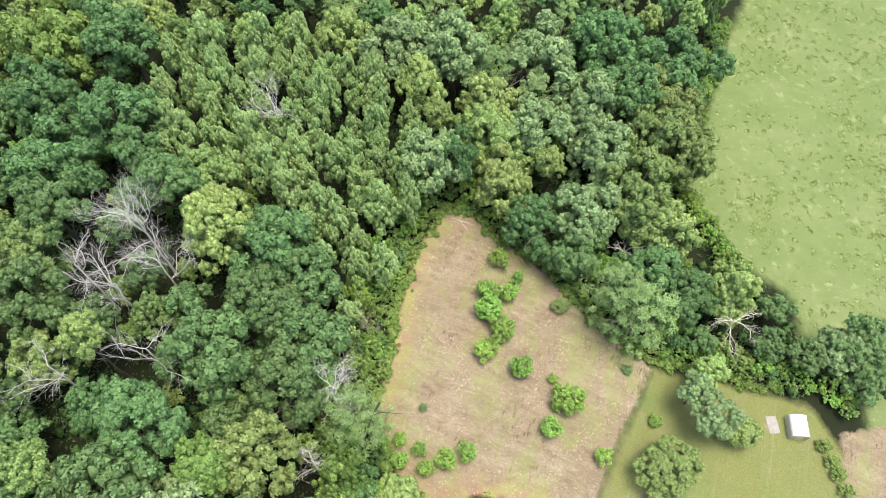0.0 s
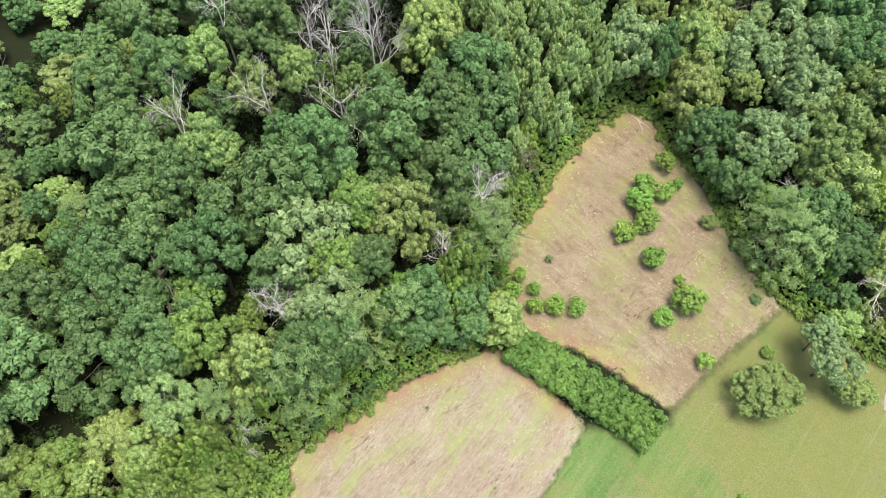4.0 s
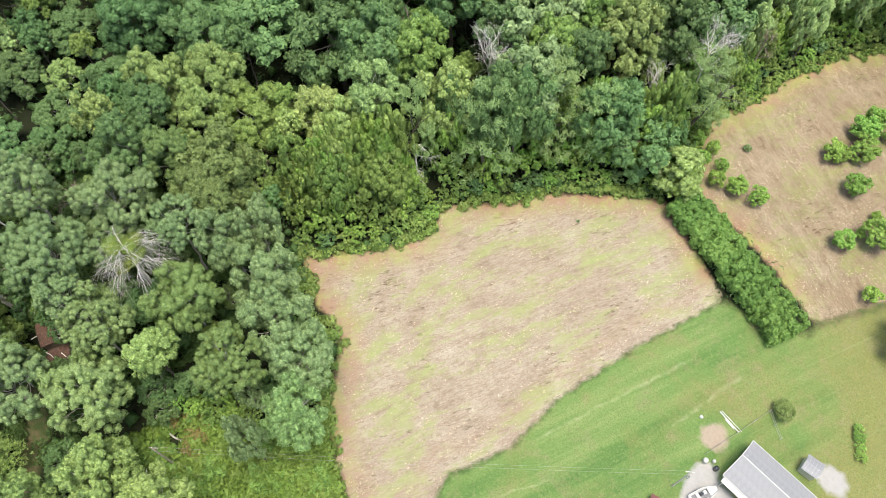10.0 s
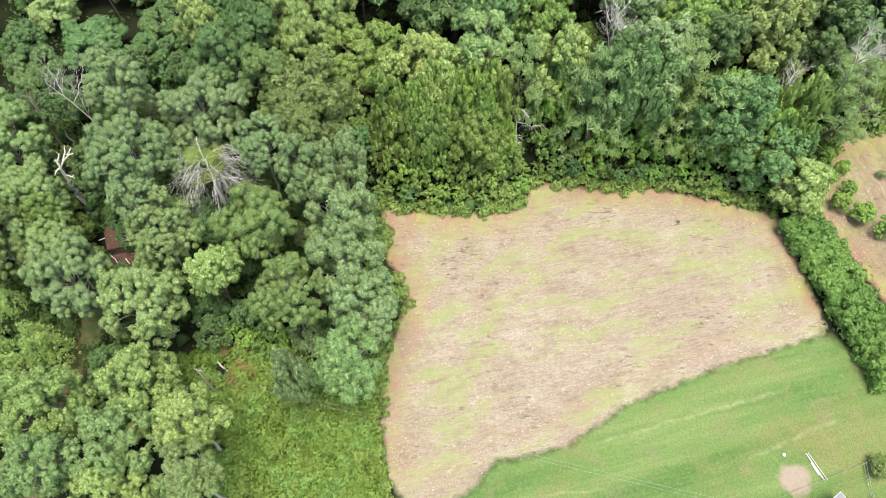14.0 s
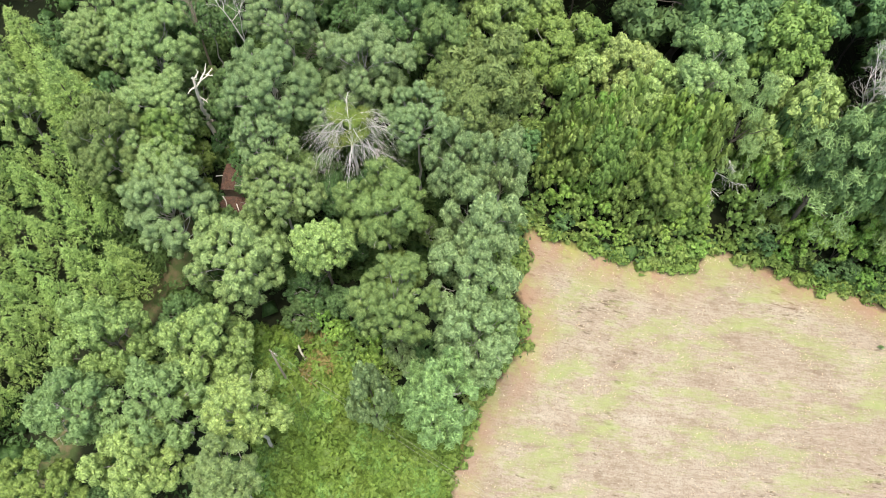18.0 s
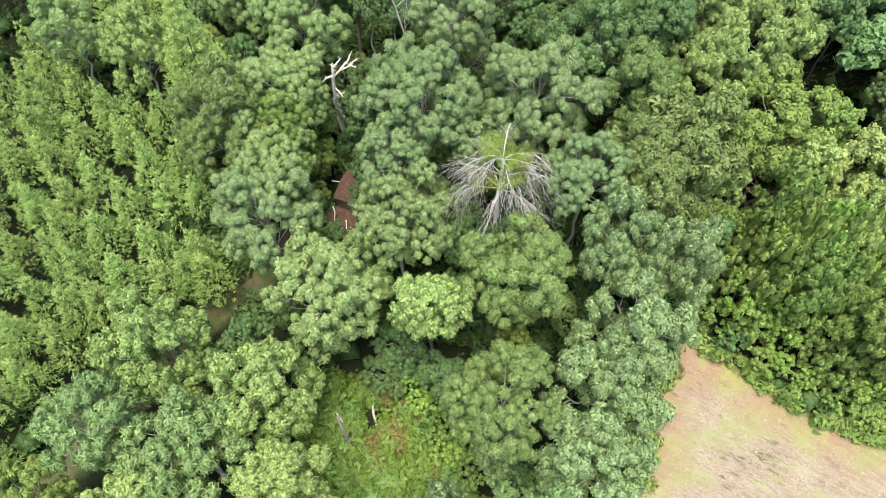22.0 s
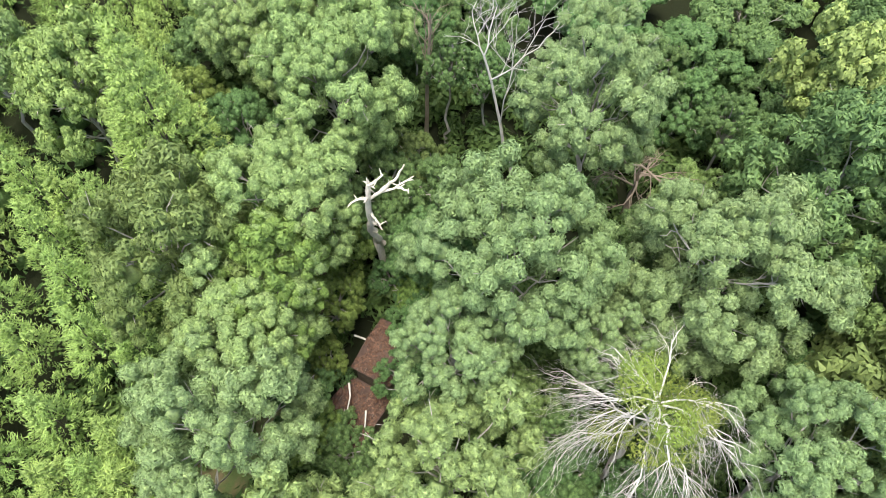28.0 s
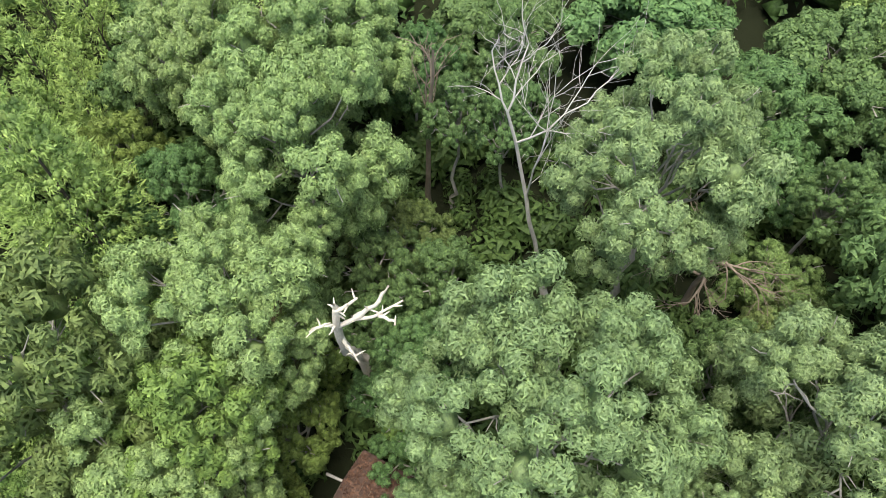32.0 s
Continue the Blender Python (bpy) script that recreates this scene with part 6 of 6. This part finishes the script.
def arched_shed():
    x, y = 61.0, 32.2
    base = ground_z(x, y)
    ob = thing("arched_shed", x, y, base, "white rounded-roof metal shed at the edge of the lawn", "shed", "", -4)
    w, d, side, rise = 1.5, 1.9, 1.9, .55
    t = np.linspace(0, np.pi, 9)
    prof = [(-w, 0), (-w, side * .5)] + [(-w * math.cos(a) if 0 else -math.cos(a) * w, side + math.sin(a) * rise) for a in t] + [(w, side * .5), (w, 0)]
    n = len(prof)
    ribs = 7
    for k in range(ribs):
        ya, yb = -d + 2 * d * k / ribs, -d + 2 * d * (k + 1) / ribs
        swell = .0 if k % 2 else .025
        v = np.array([(px * (1 + swell), yy, pz + swell) for yy in (ya + .004, yb - .004) for px, pz in prof])
        f = np.array([(i, i + 1, n + i + 1, n + i) for i in range(n - 1)])
        inner = v * np.array([.97, 1, .98])
        allv = np.concatenate([v, inner])
        allf = np.concatenate([f, f[:, ::-1] + 2 * n])
        part("panel", mesh_of("panel", allv, allf, WHITE_PAINT, True), ob)
    part("back_wall", box_mesh("back_wall", (2 * w - .1, .06, side), WHITE_PAINT, .01, (0, d - .08, side / 2)), ob)
    part("front_wall", box_mesh("front_wall", (2 * w - .1, .06, side), plain_material("tan_board", (.55, .38, .24), .7), .01, (0, -d + .12, side / 2)), ob, "tan boarded front wall")
    part("door", box_mesh("door", (.9, .05, 1.75), WHITE_PAINT, .01, (0, -d + .07, .9)), ob)


arched_shed()


def utility_pole(x, y, high, turn, wood, arm=1.1):
    base = ground_z(x, y)
    ob = thing("utility_pole", x, y, base - .2, "weathered wooden utility pole with a crossarm", "utility pole", "", turn)
    v, f = tube([(0, 0, 0), (0, 0, high * .5), (0, 0, high), (0, 0, high + .06)], [.13, .115, .09, .02], 10)
    part("post", mesh_of("post", v, f, wood, True), ob)
    part("crossarm", box_mesh("crossarm", (arm, .1, .12), wood, .01, (0, .14, high - .35)), ob)
    for s in (-.2, .2):
        v, f = tube([(0, 0, 0), (0, 0, .05), (0, 0, .12), (0, 0, .18)], [.03, .06, .06, .02], 8)
        part("insulator", mesh_of("insulator", v, f, GLASS_GREEN, True), ob, "", Matrix.Translation((s * 1.1, .14, high - .29)))
    part("brace", box_mesh("brace", (.05, .03, .8), WIRE, .005, (.25, .12, high - .7)), ob)
    return base - .2 + high


TOP_A = utility_pole(-20.4, -66.6, 8.6, 42, POLE_WOOD)
TOP_B = utility_pole(23.9, -18.7, 8.8, 42, PALE_POLE)
part_of_b = [o for o in scene.objects if o.name.startswith("utility_pole") and o.parent is None][-1]
v, f = tube([(0, 0, 0), (0, 0, .1), (0, 0, .7), (0, 0, .8)], [.1, .2, .2, .12], 12)
part("transformer", mesh_of("transformer", v, f, WHITE_PAINT, True), part_of_b, "pale drum transformer", Matrix.Translation((0, -.34, 7.1)))


def wires():
    a, b = np.array([-20.4, -66.6, TOP_A - .12]), np.array([23.9, -18.7, TOP_B - .12])
    way = unit(b - a)
    side = np.array([-way[1], way[0], 0])
    for k, off in enumerate((-.22, .22)):
        s = np.linspace(0, 1, 25)[:, None]
        pts = a + (b - a) * s + side * off - np.array([0, 0, 1]) * 1.3 * 4 * s * (1 - s)
        v, f = tube(pts, np.full(25, .009), 5)
        ob = new("power_line", mesh_of("power_line", v, f, WIRE, True))
        tagged(ob, "thin pale overhead wire between two poles", "cable", "overhead wires")
    end = np.array([-14.9, -65.0, ground_z(-14.9, -65) + .2])
    v, f = tube(bent(a - np.array([0, 0, .6]), end, -.1, np.random.default_rng(1), 3), np.full(3, .01), 5)
    tagged(new("guy_wire", mesh_of("guy_wire", v, f, WIRE, True)), "thin slanting guy wire of the pole", "cable", "overhead wires")


wires()


def log(x0, y0, x1, y1, lift, r, label, mat=DEAD, name="log", category="log"):
    z0, z1 = ground_z(x0, y0) + lift, ground_z(x1, y1) + lift
    rng = np.random.default_rng(int(abs(x0 * 10)))
    pts = bent((0, 0, 0), (x1 - x0, y1 - y0, z1 - z0), 0, rng, 5)
    if name == "pipe":
        pts = np.linspace((0, 0, 0), (x1 - x0, y1 - y0, z1 - z0), 5)
    v, f = tube(np.concatenate([pts[:1] - (pts[1:2] - pts[:1]) * .01, pts, pts[-1:] + (pts[1:2] - pts[:1]) * .01]), [r * .2] + list(np.linspace(r, r * .8, 5)) + [r * .15], 9)
    ob = new(name, mesh_of(name, v, f, mat, True))
    ob.matrix_basis = pose(x0, y0, z0)
    return tagged(ob, label, category)


log(-23.9, -64.95, -22.1, -64.55, .6, .13, "short weathered pale log lying in the brush", GREY_BARK)
log(-22.3, -64.3, -21.6, -63.9, .7, .14, "short dark broken log in the brush", BROWN_DEAD)
log(21.9, -5.5, 25.6, -5.8, .09, .1, "long white pipe lying on the lawn", WHITE_PAINT, "pipe", "pipe")
log(22.0, -5.2, 25.8, -5.4, .09, .06, "long white pipe lying on the lawn", WHITE_PAINT, "pipe", "pipe")
log(23.1, -5.75, 24.8, -5.95, .09, .14, "short thick white pipe lying on the lawn", WHITE_PAINT, "pipe", "pipe")
log(1.5, 71.5, 5.5, 70.2, .15, .05, "thin bare fallen branch at the field's corner", DEAD, "fallen_branch", "branch")
log(3.0, 71.3, 4.6, 68.9, .15, .04, "thin bare fallen branch at the field's corner", DEAD, "fallen_branch", "branch")


def fence():
    pts = [(24.3, -11.8), (24.9, -8.8), (25.5, -6.0), (26.1, -2.9), (26.7, 0.0), (28.4, -1.1), (30.1, -2.1)]
    x0, y0 = pts[0]
    ob = thing("wire_fence", x0, y0, ground_z(x0, y0), "low wire garden fence with pale posts", "fence")
    tops = []
    for x, y in pts:
        z = ground_z(x, y) - ground_z(x0, y0)
        v, f = tube([(0, 0, -.15), (0, 0, .6), (0, 0, 1.1), (0, 0, 1.13)], [.045, .045, .04, .01], 8)
        part("post", mesh_of("post", v, f, WHITE_PAINT, True), ob, "", Matrix.Translation((x - x0, y - y0, z)))
        tops.append(np.array([x - x0, y - y0, z]))
    for h in (.4, .95):
        for a, b in zip(tops, tops[1:]):
            v, f = tube(np.array([a, (a + b) / 2 - (0, 0, .04), b]) + (0, 0, h), np.full(3, .02), 5)
            part("rail_wire", mesh_of("rail_wire", v, f, WIRE, True), ob)


fence()


def drum(x, y, r, h, mat, label, name="barrel"):
    ob = thing(name, x, y, ground_z(x, y), label, "barrel")
    v, f = tube([(0, 0, 0), (0, 0, .01), (0, 0, h * .33), (0, 0, h * .36), (0, 0, h * .66), (0, 0, h * .69), (0, 0, h - .02), (0, 0, h)], [r * .9, r, r, r * 1.04, r, r * 1.04, r, r * .9], 16)
    part("shell", mesh_of("shell", v, f, mat, True), ob)
    v, f = tube([(0, 0, h - .012), (0, 0, h - .002), (0, 0, h)], [r * .9, r * .9, .005], 16)
    part("lid", mesh_of("lid", v, f, mat, True), ob)


drum(24.8, -12.7, .34, .9, WHITE_PAINT, "white round tank beside the parking pad")
drum(25.7, -11.8, .24, .6, WHITE_PAINT, "white barrel by the house")
drum(26.5, -12.4, .34, .9, DARK, "dark barrel by the house corner")
drum(20.6, -8.2, .25, .3, WHITE_PAINT, "small white bucket on the lawn", "bucket")


def low_shed(name, x, y, sx, sy, turn, label, roof_mat, wall_mat, eave=2.0, rise=.6, boards=8):
    ob = thing(name, x, y, ground_z(x, y) - .1, label, "shed", "", turn)
    for side in (-1, 1):
        part("wall", box_mesh("wall", (sx - .3, .08, eave), wall_mat, .01, (0, side * (sy / 2 - .2), eave / 2)), ob)
        part("end_wall", box_mesh("end_wall", (.08, sy - .5, eave), wall_mat, .01, (side * (sx / 2 - .2), 0, eave / 2)), ob)
        run = math.hypot(sy / 2, rise)
        slope = part("roof_slope", box_mesh("roof_slope", (sx, run, .04), wall_mat, 0), ob, "",
                     Matrix.Translation((0, side * sy / 4, eave + rise / 2)) @ Matrix.Rotation(-side * math.atan2(rise, sy / 2), 4, "X"))
        w = sx / boards
        me = box_mesh("sheet", (w - .02, run + .1, .03), roof_mat, .008)
        for k in range(boards):
            part("sheet", me, slope, "", Matrix.Translation((-sx / 2 + w * (k + .5), 0, .045 + .012 * (k % 2))) @ Matrix.Rotation(radians((k * 37 % 7 - 3) * .5), 4, "Z"))


low_shed("hut", -38.6, -69.7, 3.0, 3.6, 74, "small old hut with a rusty brown leaf-strewn roof", RUST, OLD_WOOD, 2.4, .45, 7)
low_shed("hut", -42.2, -68.8, 2.6, 3.4, 76, "small old hut with a rusty brown leaf-strewn roof", RUST, OLD_WOOD, 2.7, .35, 6)
low_shed("garden_shed", 35.2, -2.6, 2.4, 2.4, 8, "small grey shed roof with white edges behind the house", ROOF_METAL, WHITE_PAINT, 2.1, .5, 5)
low_shed("woodshed", 24.2, -22.5, 2.6, 2.0, 20, "small lean shed with a dull red roof", RED_PAINT, OLD_WOOD, 1.5, .3, 5)


def roof_branches():
    spots = [((-42.8, -70.9, 2.95), (-42.5, -69.1, 3.15), (-41.7, -67.9, 3.0)), ((-39.9, -70.3, 3.0), (-39.2, -70.0, 3.0), (-38.2, -69.9, 3.0)), ((-38.6, -68.9, 2.95), (-37.7, -68.7, 2.9))]
    for n, line in enumerate(spots):
        pts = np.array([(a, b, ground_z(-40.5, -69.3) + c) for a, b, c in line])
        v, f = tube(pts - pts[0], np.linspace(.07, .03, len(pts)), 6)
        ob = new("fallen_branch", mesh_of("fallen_branch", v, f, DEAD, True))
        ob.matrix_basis = Matrix.Translation(pts[0])
        tagged(ob, "pale dead branch fallen across the hut roof", "branch")


roof_branches()


def roof_litter():
    """Fallen leaves spread over both slopes of each hut roof."""
    rng = np.random.default_rng(23)
    pieces = []
    for hut in [o for o in scene.objects if o.name.startswith("hut") and o.parent is None]:
        sx, sy, eave, rise = (3.0, 3.6, 2.4, .45) if hut.location.x > -40 else (2.6, 3.4, 2.7, .35)
        k = 1300
        u, w = rng.uniform(-.5, .5, k) * (sx - .1), rng.uniform(-.5, .5, k) * (sy - .1)
        z = eave + rise * (1 - np.abs(w) / (sy / 2)) + .085 + rng.uniform(0, .04, k)
        turn = np.array(hut.matrix_basis)
        p = np.stack([u, w, z], -1) @ turn[:3, :3].T + turn[:3, 3]
        keep = np.array([noise.noise((a * .8, b * .8, 2)) for a, b in p[:, :2]]) > -.25
        pieces.append(leaves(p[keep], unit(np.array([0, 0, 1.]) + rng.normal(size=(keep.sum(), 3)) * .3), .15, .7, rng))
    mat = leaf_material("fallen_leaf", (.06, .035, .025), (.20, .12, .085), (.13, .07, .05), .05)
    tagged(new("fallen_leaves", mesh_of("fallen_leaves", *joined(pieces), mat)), "brown fallen leaves lying on the hut roofs", "leaf litter", kind="stuff")


roof_litter()
